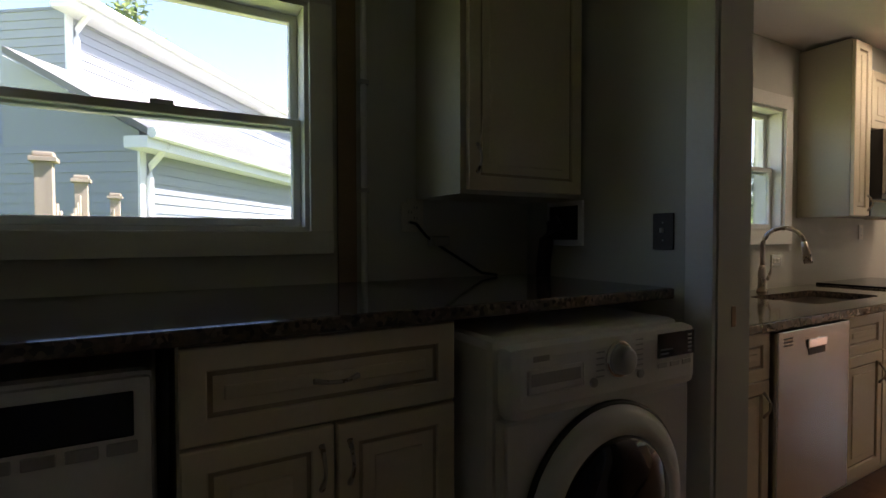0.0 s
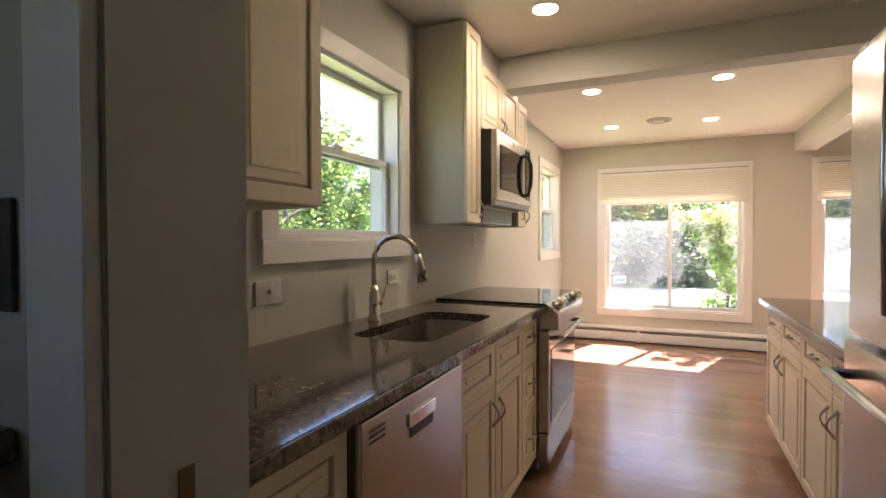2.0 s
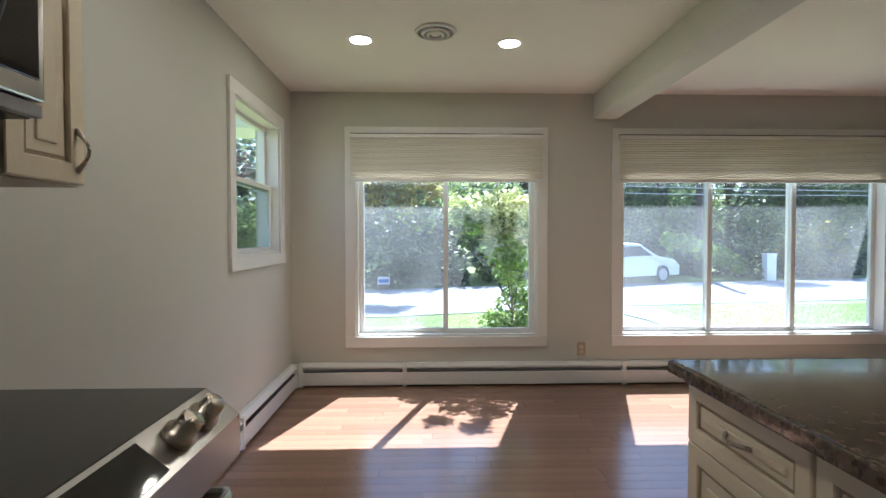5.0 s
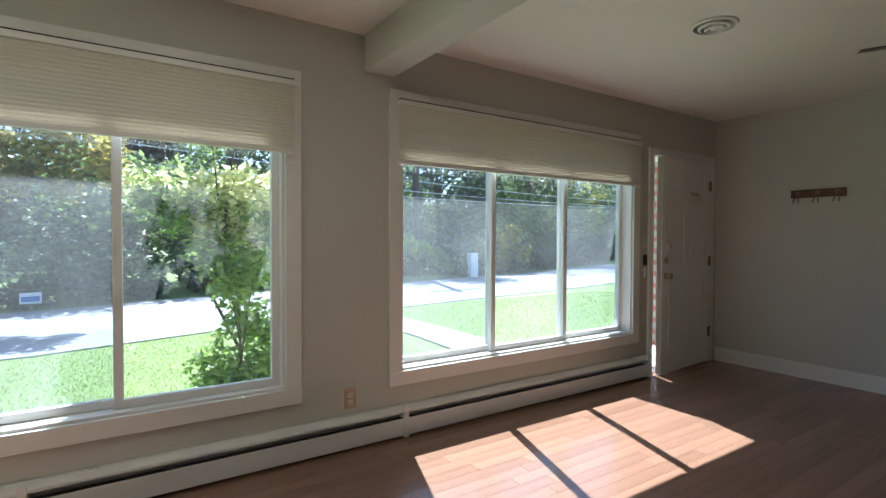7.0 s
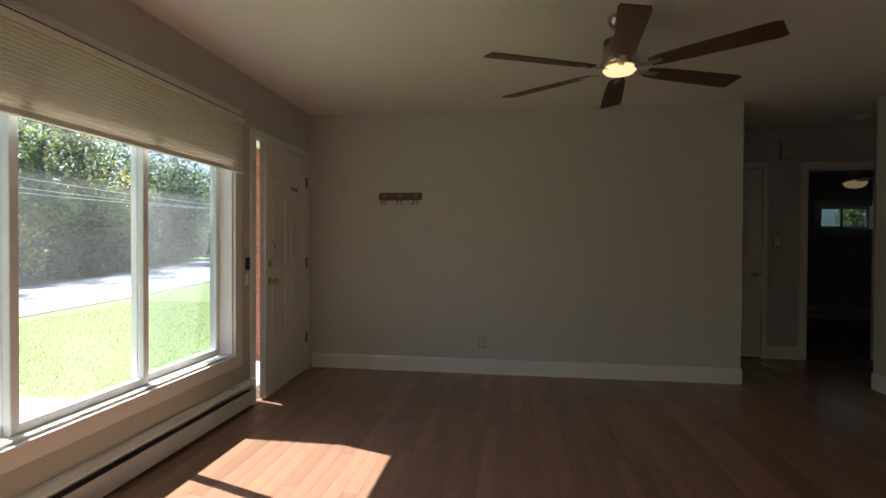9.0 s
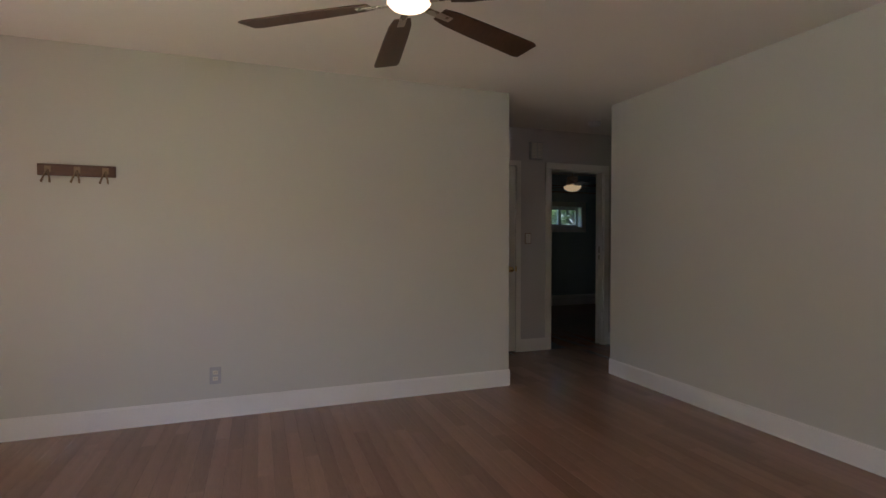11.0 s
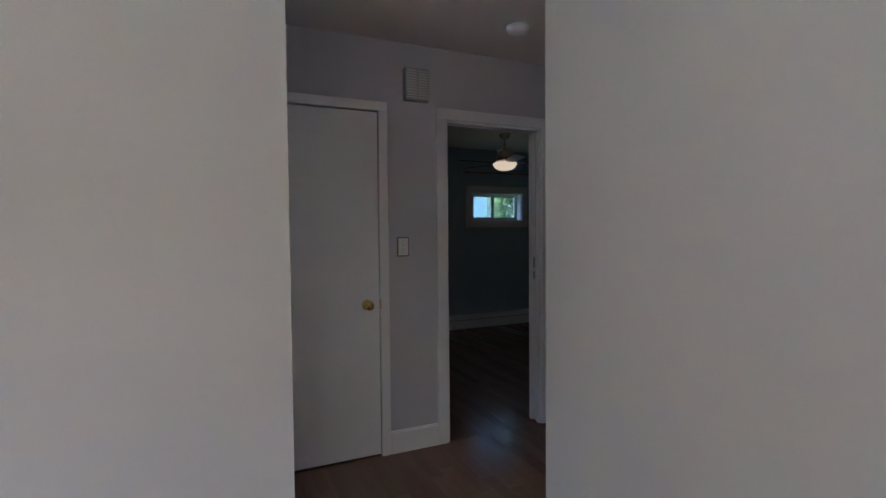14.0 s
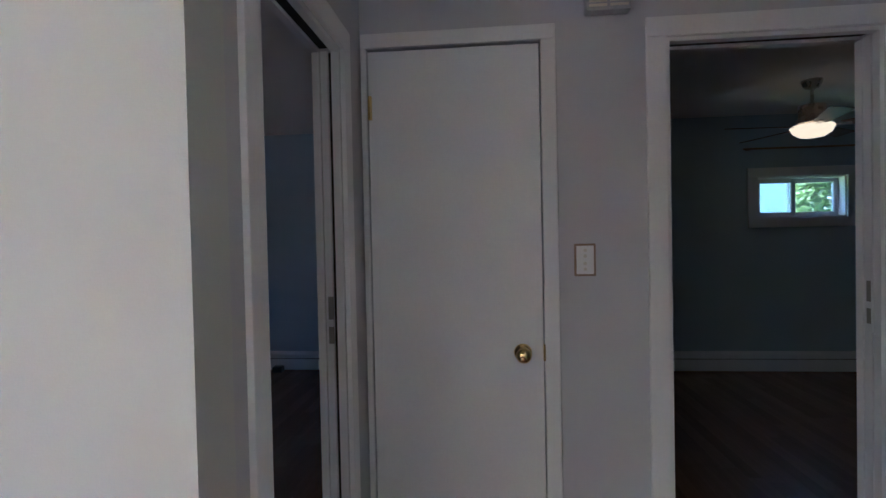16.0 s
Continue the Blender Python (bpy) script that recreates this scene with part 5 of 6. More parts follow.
def leaf_cloud(blobs, count, size, r, shape=1.0):
    """Many small bent leaves spread through the outer part of uneven blobs."""
    vs, fs = [], []
    total = sum(b[3] ** 2 for b in blobs)
    for cx, cy, cz, br in blobs:
        for _ in range(int(count * br * br / total)):
            d = Vector((r.gauss(0, 1), r.gauss(0, 1), r.gauss(0, 1))).normalized()
            q = br * (1 - 0.75 * r.random() ** 2.2) * (0.8 + 0.4 * noise.noise(d * 2.3 + Vector((cx, cy, cz))))
            c = Vector((cx, cy, cz)) + Vector((d.x, d.y, d.z * shape)) * q
            a = Vector((r.gauss(0, 1), r.gauss(0, 1), r.gauss(0, 0.5))).normalized()
            b = a.cross(Vector((r.gauss(0, 1), r.gauss(0, 1), r.gauss(0, 1)))).normalized()
            s = size * (0.6 + 0.8 * r.random())
            n = len(vs)
            vs += [c - a * s, c + b * s * 0.42, c + a * s, c - b * s * 0.42]
            fs.append((n, n + 1, n + 2, n + 3))
    me = bpy.data.meshes.new("crown")
    me.from_pydata([tuple(v) for v in vs], [], fs)
    return me


def tree(x, y, h, spread, mat, label, count=5000, leaf=0.11, seed=1, name="tree", low=0.35, blobs_n=11, clumps=None):
    r = random.Random(seed)
    t = thing(name, (x, y, GZ), label, name.replace("_", " "), "trees across the street" if name == "tree" else "")
    bm = bmesh.new()
    tr = 0.018 * h + 0.02 if h > 3.0 else 0.016
    pts = [(x + r.uniform(-0.05, 0.05) * k, y + r.uniform(-0.05, 0.05) * k, GZ + h * 0.72 * k / 5) for k in range(6)]
    tube(bm, pts, [tr * (1 - 0.14 * k) for k in range(6)], 9)
    blobs = []
    if clumps:
        blobs_n = len(clumps)
    for k in range(blobs_n):
        a, u = r.uniform(0, 6.283), r.random()
        z = GZ + h * (low + (0.93 - low) * (k + 0.5) / blobs_n)
        rad = spread * (0.35 + 0.5 * u) * (1.0 - 0.55 * abs((k + 0.5) / blobs_n - 0.4))
        c = (x + math.cos(a) * rad, y + math.sin(a) * rad, z, spread * r.uniform(0.34, 0.56))
        c = clumps[k] if clumps else c
        blobs.append(c)
        p0 = Vector(pts[min(4, 1 + k * 4 // blobs_n)])
        tube(bm, [p0, p0.lerp(Vector(c[:3]), 0.5) + Vector((0, 0, 0.1 * spread)), Vector(c[:3])], [tr * 0.45, tr * 0.3, tr * 0.12], 6)
    part("trunk", bm, BARK, t)
    me = leaf_cloud(blobs, count, leaf, r)
    me.materials.append(mat)
    cr = new("crown", me)
    cr.parent = t
    cr.matrix_parent_inverse = AT[t.name].inverted()
    return t


# woods across the street
spec = [(1.2, 20.5, 9, 3.2, LEAFPLUM), (5.4, 19.5, 8.5, 2.8, LEAF), (8.3, 20.5, 10, 3.6, LEAFDARK),
        (12.4, 19.5, 8.5, 3.2, LEAF), (15.5, 19.0, 9.0, 3.2, LEAFDARK), (19.5, 19.5, 8, 3.2, LEAF), (24, 21.5, 10, 4.0, LEAFDARK), (29, 24, 9, 4.0, LEAFOLIVE), (35, 27.5, 10, 4.2, LEAF), (42, 31, 12, 5, LEAFDARK), (33.5, 21.8, 7.5, 3.2, LEAFDARK), (42, 26.5, 8.5, 3.8, LEAF), (53, 32, 10, 5, LEAFDARK)]
for i, (x, y, h, s, m) in enumerate(spec):
    tree(x, y, h, s, m, {"leaf_green": "leafy green street tree", "leaf_dark": "dense dark green tree across the street", "leaf_olive": "yellowing tree at the woods' edge", "leaf_plum": "dark plum-leaved tree across the street"}[m.name], 4600, 0.15, 20 + i, low=0.2, blobs_n=17)
tree(-1.9, 11.9, 6.5, 2.4, LEAFAUTUMN, "yellowing tree reaching low branches over the street", 7500, 0.085, 61, low=0.3,
     clumps=[(-2.2, 10.9, 3.6, 1.1), (-0.9, 9.5, 3.2, 0.8), (0.1, 9.2, 2.9, 0.7), (1.1, 9.1, 2.95, 0.6), (-0.3, 9.2, 2.3, 0.5), (0.55, 9.1, 2.3, 0.45), (1.3, 9.2, 2.45, 0.35), (-1.0, 9.6, 2.25, 0.5), (-1.6, 11.0, 4.6, 1.3), (0.4, 9.9, 4.0, 1.0)])


# undergrowth and far woods
def woods(name, pts, count, size, mat, label):
    r = random.Random(len(name))
    blobs = [(x + r.uniform(-1, 1), y + r.uniform(-0.6, 0.6), GZ + z, s) for x, y, z, s in pts]
    me = leaf_cloud(blobs, count, size, r)
    me.materials.append(mat)
    return tagged(new(name, me), label, name.replace("_", " "), kind="stuff")


def verge(x):
    """The far side of the street, set back where the car stands."""
    y = 10.9 + 0.33 * x if x < 4 else 12.2 + 0.16 * (x - 4) if x < 17 else 14.3 + 0.4 * (x - 17)
    return y + 1.5 + (2.0 if 6 < x < 14 else 0.0)


woods("undergrowth", [(-15 + 1.3 * k, verge(-15 + 1.3 * k), 0.6 + 0.25 * (k * 7 % 3), 0.95 + 0.2 * (k * 5 % 3)) for k in range(10, 44)] + [(-6 + 0.8 * k, verge(-6 + 0.8 * k) - 0.5, 0.22, 0.55) for k in range(44)], 46000, 0.10, LEAFDARK, "dense leafy undergrowth along the far kerb")
woods("thicket", [(-15 + 2.6 * k, verge(-15 + 2.6 * k) + 1.6, 1.9 + 0.6 * (k * 3 % 4), 1.2 + 0.25 * (k * 5 % 4)) for k in range(5, 22)], 24000, 0.13, LEAF, "sunlit thicket behind the roadside undergrowth")
woods("far_woods", [(-40 + 4.0 * k, 23 + 0.45 * k + (k * 7 % 5), 1.6 + (k * 5 % 4) * 1.5, 3.2) for k in range(30)] + [(-42 + 5.0 * k, 29 + 0.5 * k, 2.8, 4.2) for k in range(26)], 60000, 0.34, LEAFDARK, "dark wall of far woods behind the street")
tree(12.0, 14.6, 1.7, 0.9, LEAFBRIGHT, "sunlit pale green bush arching beside the street", 2600, 0.07, 71, "roadside_bush",
     clumps=[(10.3, 14.4, 1.15, 0.42), (11.0, 14.4, 1.0, 0.45), (11.7, 14.5, 0.8, 0.5), (12.4, 14.5, 0.5, 0.5), (13.0, 14.5, 0.2, 0.4)])
tree(16.6, 15.4, 2.4, 1.2, LEAFOLIVE, "yellow-green bush at the far kerb", 3200, 0.09, 72, "roadside_bush",
     clumps=[(15.4, 15.2, 0.5, 0.7), (16.3, 15.3, 0.9, 0.8), (17.2, 15.4, 1.3, 0.75), (17.7, 15.5, 0.5, 0.8), (16.5, 15.3, 0.2, 0.7)])
up = thing("utility_pole", (12.1, 15.6, GZ), "weathered wooden utility pole across the street", "utility pole")
part("pole", one(cyl, (12.1, 15.6, GZ), (12.1, 15.6, 8.2), 0.15, 0.10, 14), BARK, up)
part("crossarm", one(box, 11.1, 13.1, 15.5, 15.62, 7.4, 7.52, 0.01), BARK, up)
ub = thing("utility_box", (13.9, 14.0, GZ), "pale grey utility cabinet on the far verge", "utility box")
part("case", one(box, 13.72, 14.08, 13.85, 14.15, GZ, 0.62, 0.02), WHITEOUT, ub)
part("lid", one(box, 13.70, 14.10, 13.83, 14.17, 0.62, 0.67, 0.012), WHITEOUT, ub)
# garden
shrub = tree(2.0, 0.85, 2.9, 0.5, LEAFBRIGHT, "sunlit young shrub with pale flowering tips by the front window", 6500, 0.035, 3, "garden_shrub",
             clumps=[(2.02, 0.85, 0.12, 0.25), (2.2, 0.82, 0.36, 0.26), (1.86, 0.8, 0.42, 0.2), (2.24, 0.9, 0.62, 0.2), (2.05, 0.86, 0.7, 0.17), (1.95, 0.84, 0.25, 0.22), (2.0, 0.82, 0.95, 0.2), (2.16, 0.9, 1.12, 0.26), (1.9, 0.8, 1.2, 0.24), (2.25, 0.85, 1.38, 0.22),
                     (1.98, 0.9, 1.42, 0.26), (1.7, 0.85, 1.42, 0.18), (1.52, 0.82, 1.52, 0.15), (1.85, 0.85, 1.95, 0.16), (2.12, 0.86, 2.1, 0.18), (1.8, 0.85, 2.35, 0.13), (2.1, 0.86, 2.5, 0.14)])
tips = leaf_cloud([(1.46, 0.82, 1.58, 0.17), (1.66, 0.82, 1.54, 0.2), (1.88, 0.8, 1.56, 0.22), (2.08, 0.78, 1.58, 0.24), (2.28, 0.8, 1.54, 0.2), (1.8, 0.76, 1.34, 0.15), (2.05, 0.74, 1.3, 0.14)], 2000, 0.033, random.Random(4))
tips.materials.append(BLOSSOM)
tipob = new("blossom", tips)
tipob.parent = shrub
tipob.matrix_parent_inverse = AT[shrub.name].inverted()
tagged(tipob, "pale cream flowering tips")
tree(-6.9, 1.0, 5.4, 2.0, LEAF, "tall round leafy tree in the side garden", 20000, 0.062, 5, "garden_tree",
     clumps=[(-7.2, 0.4, 4.2, 0.75), (-7.0, 1.2, 4.35, 0.75), (-7.1, 2.0, 4.0, 0.8), (-7.0, 0.0, 3.3, 0.9), (-6.9, 1.1, 3.3, 1.0), (-7.0, 2.3, 3.1, 0.9), (-6.7, 0.2, 2.2, 0.9), (-6.6, 1.3, 2.2, 0.95), (-6.7, 2.4, 2.0, 0.9), (-6.6, 0.6, 1.1, 0.9), (-6.6, 1.9, 0.9, 0.9), (-7.2, -0.9, 2.0, 0.9), (-7.2, -1.0, 3.0, 0.7)])
tree(-5.2, 0.5, 3.6, 1.4, LEAFBRIGHT, "bright yellow-green bush in the side garden", 9000, 0.055, 6, "garden_tree",
     clumps=[(-5.2, 0.9, 1.4, 0.6), (-5.2, 1.5, 1.9, 0.6), (-5.2, 2.0, 2.5, 0.55), (-5.3, 2.5, 3.0, 0.5), (-5.1, 0.3, 1.1, 0.6), (-5.2, 1.9, 1.3, 0.6), (-5.2, 2.7, 1.9, 0.6), (-5.1, 2.6, 1.0, 0.6), (-5.1, 3.2, 2.5, 0.5), (-5.1, -0.6, 0.7, 0.6)])
tree(-8.5, 4.6, 5.0, 2.2, LEAF, "leafy green tree in the side garden", 7000, 0.11, 8, "garden_tree", low=0.1, blobs_n=14)
tree(-3.1, 4.4, 4.6, 1.5, LEAFPLUM, "dark-leaved maple with open branches near the side window", 800, 0.055, 9, "garden_tree",
     clumps=[(-2.3, 3.0, 2.95, 0.28), (-2.0, 3.0, 2.8, 0.26), (-1.75, 3.0, 2.6, 0.24), (-1.6, 3.05, 2.3, 0.26), (-1.95, 3.05, 2.5, 0.14), (-2.5, 3.2, 3.3, 0.4), (-1.5, 3.1, 2.05, 0.12), (-2.9, 3.6, 3.7, 0.5)])
woods("hedge", [(-7.6 + 0.8 * k, 3.9 + 0.1 * k, 0.7 + 1.0 * (k % 2), 0.8) for k in range(8)] + [(-7.4 + 0.9 * k, 4.2 + 0.1 * k, 1.75, 0.8) for k in range(7)], 24000, 0.055, LEAF, "tall sunlit hedge past the side window")
tree(-19.0, -8.9, 10.0, 2.4, LEAF, "leafy tree rising behind the neighbour house", 5000, 0.12, 14, "garden_tree", low=0.35, blobs_n=14)
tree(17.0, -12.2, 6.5, 2.6, LEAF, "leafy tree behind the bedroom", 9000, 0.14, 10, "garden_tree", low=0.1, blobs_n=12)
# lawn blades
bv, bf = [], []
for _ in range(60000):
    x, y = rng.uniform(-1, 14), rng.uniform(0.9, 7.5)
    h, a = rng.uniform(0.015, 0.038), rng.uniform(0, 6.283)
    n = len(bv)
    dx, dy = 0.006 * math.cos(a), 0.006 * math.sin(a)
    bv += [(x - dx, y - dy, GZ), (x + dx, y + dy, GZ), (x + rng.uniform(-0.03, 0.03), y + rng.uniform(-0.03, 0.03), GZ + h)]
    if not (5.0 < x < 6.35):
        bf.append((n, n + 1, n + 2))
gm = bpy.data.meshes.new("lawn_grass")
gm.from_pydata(bv, [], bf)
gm.materials.append(BLADE)
tagged(new("lawn_grass", gm), "short sunlit lawn grass", "grass", kind="stuff")

# overhead wires along the street
for i, z in enumerate((2.95, 3.2, 3.6)):
    wq = thing("overhead_wire", (10, 12, z), "pale sunlit overhead utility wire along the street", "wire", "overhead wires")
    bm = bmesh.new()
    tube(bm, [(-20 + 5 * k, 11.6 + 0.55 * k + i * 0.3, z + 0.9 * ((k - 6.5 - i) / 6) ** 2) for k in range(15)], 0.012, 6)
    part("wire", bm, WHITEOUT, wq)
sg = thing("yard_sign", (-0.2, 11.2, GZ), "small blue and white yard sign on a stake", "sign")
part("stake", one(box, -0.215, -0.185, 11.185, 11.215, GZ, GZ + 0.2), BRONZE, sg)
part("board", one(box, -0.39, -0.01, 11.17, 11.184, GZ + 0.17, GZ + 0.41, 0.004), WHITEOUT, sg)
part("print_band", one(box, -0.36, -0.04, 11.166, 11.169, GZ + 0.22, GZ + 0.33), material("sign_blue", (0.08, 0.2, 0.5), 0.5), sg)


def parked_car(x, y, rz):
    c = thing("parked_car", (x, y, GZ + 0.02), "white sedan parked along the street", "car", rz=rz)
    AT[c.name] = Matrix.Identity(4)
    prof = [(-2.25, 0.28), (-2.28, 0.62), (-2.15, 0.86), (-1.55, 0.93), (-0.95, 1.33), (-0.2, 1.43), (0.45, 1.38), (1.15, 0.96), (1.95, 0.84), (2.22, 0.62), (2.2, 0.28)]
    bm = bmesh.new()
    rows = []
    for w, s in ((-0.86, 0.97), (-0.78, 1.0), (0.78, 1.0), (0.86, 0.97)):
        rows.append([bm.verts.new((u, w * (1 - 0.18 * max(0, (z - 0.9)) / 0.5), z * s)) for u, z in prof])
    for a, b in zip(rows, rows[1:]):
        for k in range(len(prof) - 1):
            bm.faces.new((a[k], a[k + 1], b[k + 1], b[k]))
        bm.faces.new((a[-1], a[0], b[0], b[-1]))
    bm.faces.new(rows[0])
    bm.faces.new(rows[-1])
    part("body", bm, CARPAINT, c, local=True)
    for s in (-1, 1):
        bm = bmesh.new()
        q = [(-1.0, 0.95, 0.86), (-0.72, 1.28, 0.775), (0.35, 1.30, 0.77), (0.85, 0.97, 0.86)]
        f = [bm.verts.new((u, s * w * 0.985, z)) for u, z, w in q] + [bm.verts.new((u, s * w * 0.97, z)) for u, z, w in q]
        for k in range(4):
            bm.faces.new((f[k], f[(k + 1) % 4], f[4 + (k + 1) % 4], f[4 + k]))
        bm.faces.new(f[:4])
        bm.faces.new(f[4:])
        part("side_window", bm, BLACKGLASS, c, local=True)
        for u in (-1.38, 1.35):
            bm = bmesh.new()
            tube(bm, [(u, s * 0.68, 0.31), (u, s * 0.885, 0.31)], 0.31, 28)
            wh = part("wheel", bm, RUBBER, c, local=True)
            bm = bmesh.new()
            tube(bm, [(u, s * 0.88, 0.31), (u, s * 0.895, 0.31)], 0.2, 24)
            part("rim", bm, GREYPLASTIC, wh, local=True)


parked_car(7.8, 13.2, 25)


# neighbour's house and fence, seen from the laundry
def lap_wall(bm, p0, d, length, z0, z1, lap=0.14):
    """Lapped boards: each course leans out at its foot."""
    d = Vector((*d, 0)).normalized()
    n = Vector((d.y, -d.x, 0))
    z = z0
    while z < z1 - 1e-3:
        zt = min(z + lap, z1)
        a, b = Vector((*p0, 0)), Vector((*p0, 0)) + d * length
        q = [(a, 0.02, z), (b, 0.02, z), (b, 0.004, zt), (a, 0.004, zt), (a, 0.0, z), (b, 0.0, z)]
        v = [bm.verts.new((p.x + n.x * k, p.y + n.y * k, zz)) for p, k, zz in q]
        bm.faces.new(v[:4])
        bm.faces.new((v[4], v[5], v[1], v[0]))
        z = zt


def prism(bm, pts, lift):
    lo = [bm.verts.new(p) for p in pts]
    hi = [bm.verts.new((p[0], p[1], p[2] + lift)) for p in pts]
    bm.faces.new(lo)
    bm.faces.new(hi)
    for k in range(len(pts)):
        j = (k + 1) % len(pts)
        bm.faces.new((lo[k], lo[j], hi[j], hi[k]))


D1 = Vector((-0.8, 0.6))
D2 = Vector((-0.6, -0.8))
C1, C2 = Vector((-6.3, -8.15)), Vector((-8.2, -9.15))
nh = thing("neighbour_house", (-10, -8, GZ), "grey lap-sided neighbour house with white gutters", "house")
bm = bmesh.new()
prism(bm, [(*(C1 + D1 * a + D2 * b), GZ) for a, b in ((0.02, 0.02), (9, 0.02), (9, 6), (0.02, 6))], 2.95)
lw_ = part("lower_wall", bm, SIDING, nh)
bm = bmesh.new()
lap_wall(bm, C1, -D1 * -1, 9, GZ, 2.55)
bm2 = bmesh.new()
part("long_siding", bm, SIDING, nh)
lap_wall(bm2, C1 + D2 * 6, -D2, 6, GZ, 2.55)
part("end_siding", bm2, SIDING, nh)
bm = bmesh.new()
prism(bm, [(*(C2 + D1 * a + D2 * b), GZ) for a, b in ((0.02, 0.02), (9, 0.02), (9, 7), (0.02, 7))], 5.3)
part("upper_wall", bm, SIDING, nh)
bm = bmesh.new()
lap_wall(bm, C2, D1, 9, 2.5, 4.9)
part("upper_siding", bm, SIDING, nh)
bm = bmesh.new()
lap_wall(bm, C2 + D2 * 7, -D2, 7, 2.5, 4.9)
part("upper_end_siding", bm, SIDING, nh)
for (o, z, rise, run, ln, nm) in ((C1, 2.60, 1.15, 2.1, 9.4, "lower_roof"), (C2, 4.95, 1.6, 3.5, 9.4, "upper_roof")):
    bm = bmesh.new()
    e0 = o - D2 * 0.35 - D1 * 0.3
    pts = [(*e0, z), (*(e0 + D1 * ln), z), (*(e0 + D1 * ln + D2 * run), z + rise), (*(e0 + D2 * run), z + rise)]
    prism(bm, pts, 0.10)
    rf = part(nm, bm, SHINGLE, nh)
    bm = bmesh.new()
    g0 = e0 - D2 * 0.06
    tube(bm, [(*g0, z + 0.03), (*(g0 + D1 * ln), z + 0.03)], 0.07, 8)
    part("gutter", bm, WHITEOUT, rf)
    bm = bmesh.new()
    prism(bm, [(*(e0 + D1 * 0.0), z - 0.16), (*(e0 + D1 * ln), z - 0.16), (*(e0 + D1 * ln + D2 * 0.34), z - 0.16), (*(e0 + D2 * 0.34), z - 0.16)], 0.155)
    part("soffit_board", bm, WHITEOUT, rf)
    bm = bmesh.new()
    c = o - D2 * 0.06 + D1 * 0.12
    tube(bm, [(*(e0 + D1 * 0.4), z), (*(e0 + D1 * 0.4), z - 0.08), (*(c + D1 * 0.02), z - 0.34), (*c, z - 0.5), (*c, z - 2.6)], 0.045, 8)
    part("downspout", bm, WHITEOUT, rf)
    bm = bmesh.new()
    lo = 0.0 if nm == "lower_roof" else 2.4
    prism(bm, [(*(o + D1 * a - D2 * b), GZ + lo) for a, b in ((-0.03, 0.03), (0.09, 0.03), (0.09, -0.01), (-0.03, -0.01))], z - GZ - lo - 0.16)
    part("corner_board", bm, WHITEOUT, nh)
bm = bmesh.new()
for s in (0.0, 0.02):
    o = C1 + D1 * s
    tri = [bm.verts.new(p) for p in ((*(o + D2 * 0.0), 2.5), (*(o + D2 * 2.1), 2.5), (*(o + D2 * 2.1), 3.85), (*(o + D2 * 0.0), 2.72))]
    bm.faces.new(tri)
    if s:
        for k in range(4):
            bm.faces.new((tri[k], tri[(k + 1) % 4], last_[(k + 1) % 4], last_[k]))
    last_ = tri
part("gable_end", bm, SIDING, nh)
wn = C1 + D1 * 5.2 - D2 * 0.03
bm = bmesh.new()
prism(bm, [(*(wn + D1 * a - D2 * b), 1.35) for a, b in ((0, 0), (0.7, 0), (0.7, 0.03), (0, 0.03))], 0.5)
nw = part("window", bm, WHITEOUT, nh)
bm = bmesh.new()
prism(bm, [(*(wn + D1 * a - D2 * b), 1.41) for a, b in ((0.08, 0.031), (0.62, 0.031), (0.62, 0.036), (0.08, 0.036))], 0.38)
part("pane", bm, BLACKGLASS, nw)

fe = thing("garden_fence", (-4.5, -8.7, GZ), "weathered cedar fence with capped posts and scooped panels", "fence")
posts = [(-3.0, -8.69, 1.83), (-4.6, -8.63, 1.83), (-5.95, -8.42, 1.76)]
for x, y, z in posts:
    p = part("post", one(box, x - 0.055, x + 0.055, y - 0.055, y + 0.055, GZ, z, 0.004), FENCE, fe)
    bm = bmesh.new()
    box(bm, x - 0.085, x + 0.085, y - 0.085, y + 0.085, z + 0.001, z + 0.035, 0.004)
    box(bm, x - 0.065, x + 0.065, y - 0.065, y + 0.065, z + 0.036, z + 0.075, 0.012)
    part("post_cap", bm, FENCE, p)
for (x0, y0, z0), (x1, y1, z1) in zip(posts, posts[1:]):
    n = 11
    for k in range(n):
        s = (k + 0.5) / n
        x, y = x0 + (x1 - x0) * (0.05 + 0.9 * s), y0 + (y1 - y0) * s
        z = min(z0, z1) - 0.10 - 0.28 * math.sin(math.pi * s)
        part("picket", one(box, x - 0.062, x + 0.062, y - 0.01, y + 0.01, GZ + 0.04, z, 0.003), FENCE, fe)
    for z in (GZ + 0.3, 0.9):
        part("rail", one(box, x1 + 0.055, x0 - 0.055, (y0 + y1) / 2 - 0.03 - 0.02, (y0 + y1) / 2 - 0.012, z, z + 0.08), FENCE, fe)
eh = thing("far_house", (15.5, -8, GZ), "blue-grey sided house behind the bedroom", "house")
bm = bmesh.new()
lap_wall(bm, (14.2, -9.2), (0.0, 1), 4.6, GZ, 4.0, 0.19)
part("siding", bm, PALESIDING, eh)
part("wall", one(box, 14.21, 18, -9.2, -4.6, GZ, 4.0), PALESIDING, eh)

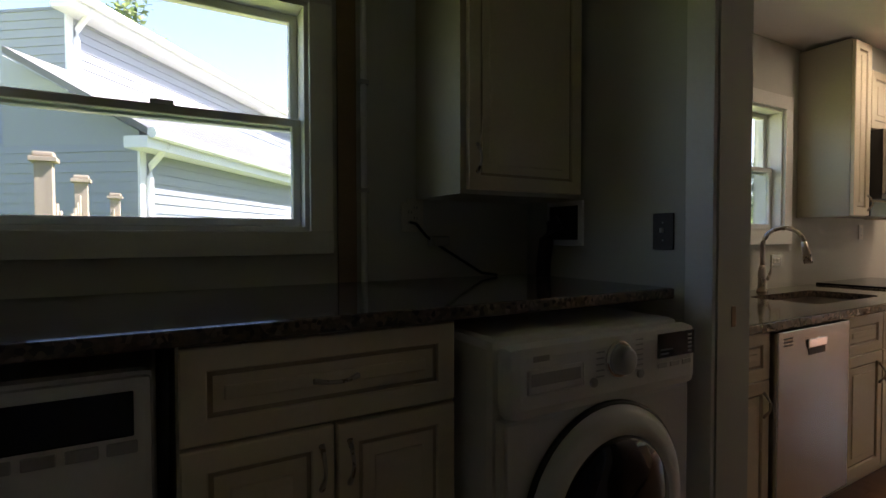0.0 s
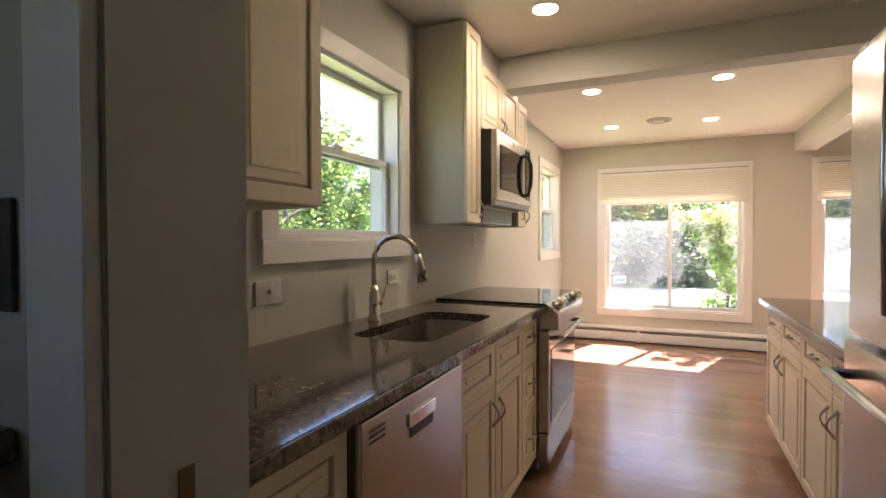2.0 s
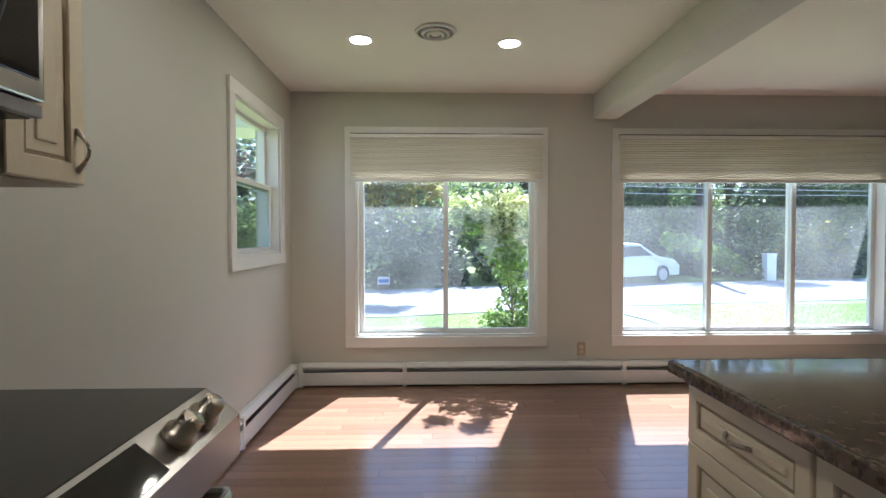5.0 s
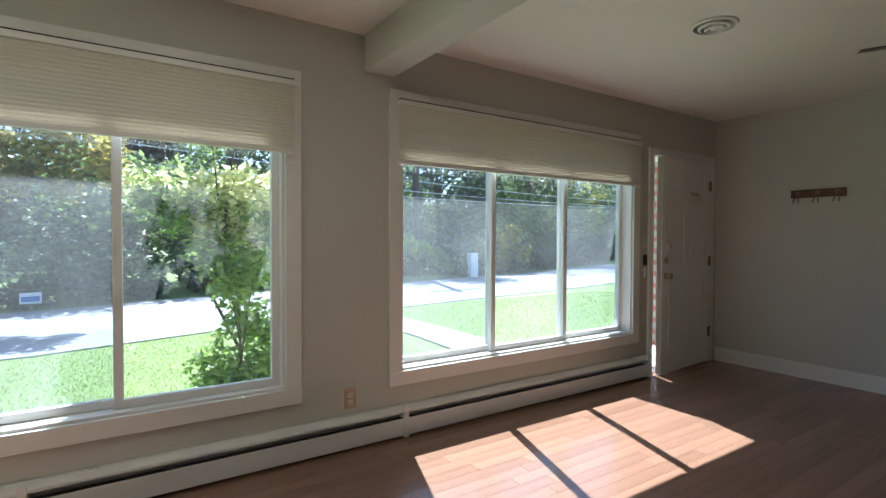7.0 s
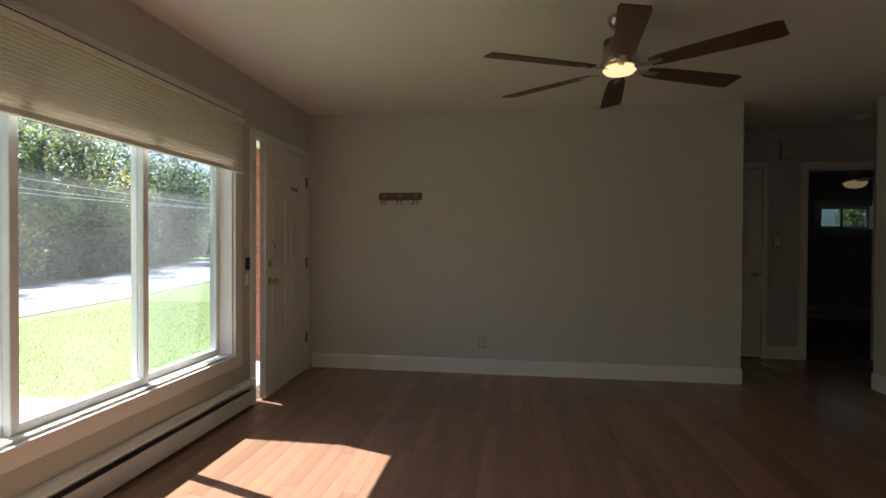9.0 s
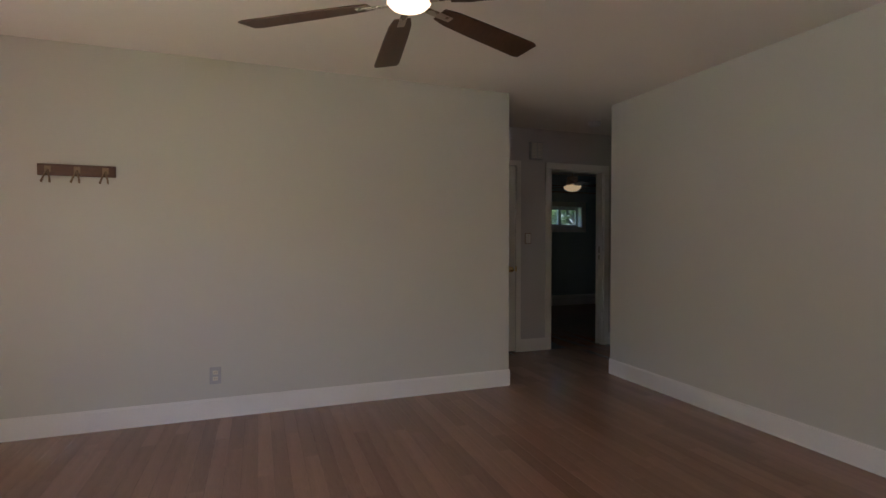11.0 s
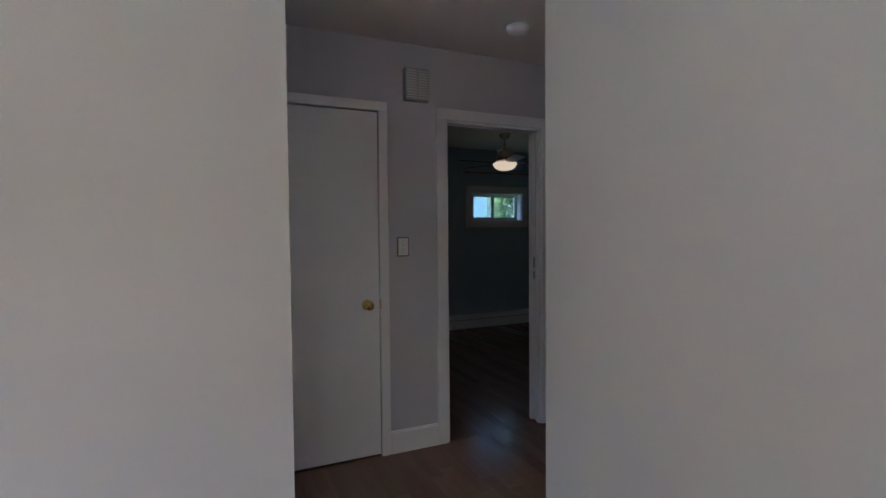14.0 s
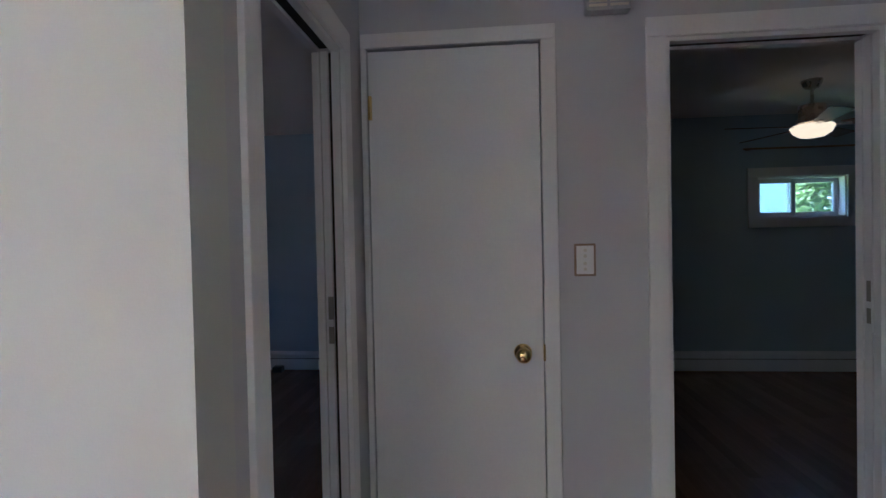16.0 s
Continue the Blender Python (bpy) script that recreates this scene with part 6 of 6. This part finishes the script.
# ---- floor planks ----
PW = 0.083
pm = bpy.data.meshes.new("plank")
bm = bmesh.new()
box(bm, 0, 1, 0.0003, PW - 0.0003, -0.012, 0.0)
top = [e for e in bm.edges if all(abs(v.co.z) < 1e-6 for v in e.verts) and abs(e.verts[0].co.y - e.verts[1].co.y) < 1e-6]
bmesh.ops.bevel(bm, geom=top, offset=0.0005, segments=1, affect="EDGES")
bmesh.ops.recalc_face_normals(bm, faces=bm.faces)
bm.to_mesh(pm)
bm.free()
pm.materials.append(FLOORWOOD)
prng = random.Random(11)
rest = bmesh.new()
made = 0
floor_ob = bpy.data.objects["floor"]


def plank_rows(x_lo, x_hi, y_lo, y_hi, own):
    """Rows of boards of random length along x; those of the open living area are pieces of their own."""
    global made
    y = y_hi - PW
    while y > y_lo - PW:
        x = x_lo - prng.uniform(0, 0.9)
        while x < x_hi:
            ln = prng.choice((0.75, 0.95, 1.2, 1.45))
            a, b = max(x, x_lo) + 0.0006, min(x + ln, x_hi) - 0.0006
            x += ln
            if b - a < 0.02:
                continue
            if own(a, y) and made < 300:
                ob = new("plank", pm)
                ob.parent = floor_ob
                ob.location, ob.scale = (a, y, 0.0), (b - a, 1, 1)
                made += 1
            else:
                box(rest, a, b, y + 0.0003, y + PW - 0.0003, -0.012, 0.0)
        y -= PW


plank_rows(0.0, 6.6, -6.29, 0.0, lambda x, y: y > -4.1)
plank_rows(6.6, 7.715, -6.9, -4.02, lambda x, y: False)
plank_rows(-0.11, 2.6, -9.3, -6.29, lambda x, y: False)
plank_rows(7.715, 11.0, -8.7, -4.9, lambda x, y: False)
plank_rows(6.72, 11.0, -4.02, 0.0, lambda x, y: False)
me = bpy.data.meshes.new("floor_boards")
rest.to_mesh(me)
rest.free()
RESTWOOD = FLOORWOOD.copy()
RESTWOOD.name = "cherry_plank_joined"
nt = RESTWOOD.node_tree
gi = nt.nodes.new("ShaderNodeNewGeometry")
for n in nt.nodes:
    if n.bl_idname == "ShaderNodeObjectInfo":
        for l in list(n.outputs["Random"].links):
            nt.links.new(gi.outputs["Random Per Island"], l.to_socket)
me.materials.append(RESTWOOD)
fb = new("floor_boards", me)
fb.parent = floor_ob
tagged(fb, "reddish cherry floor boards", kind="stuff")
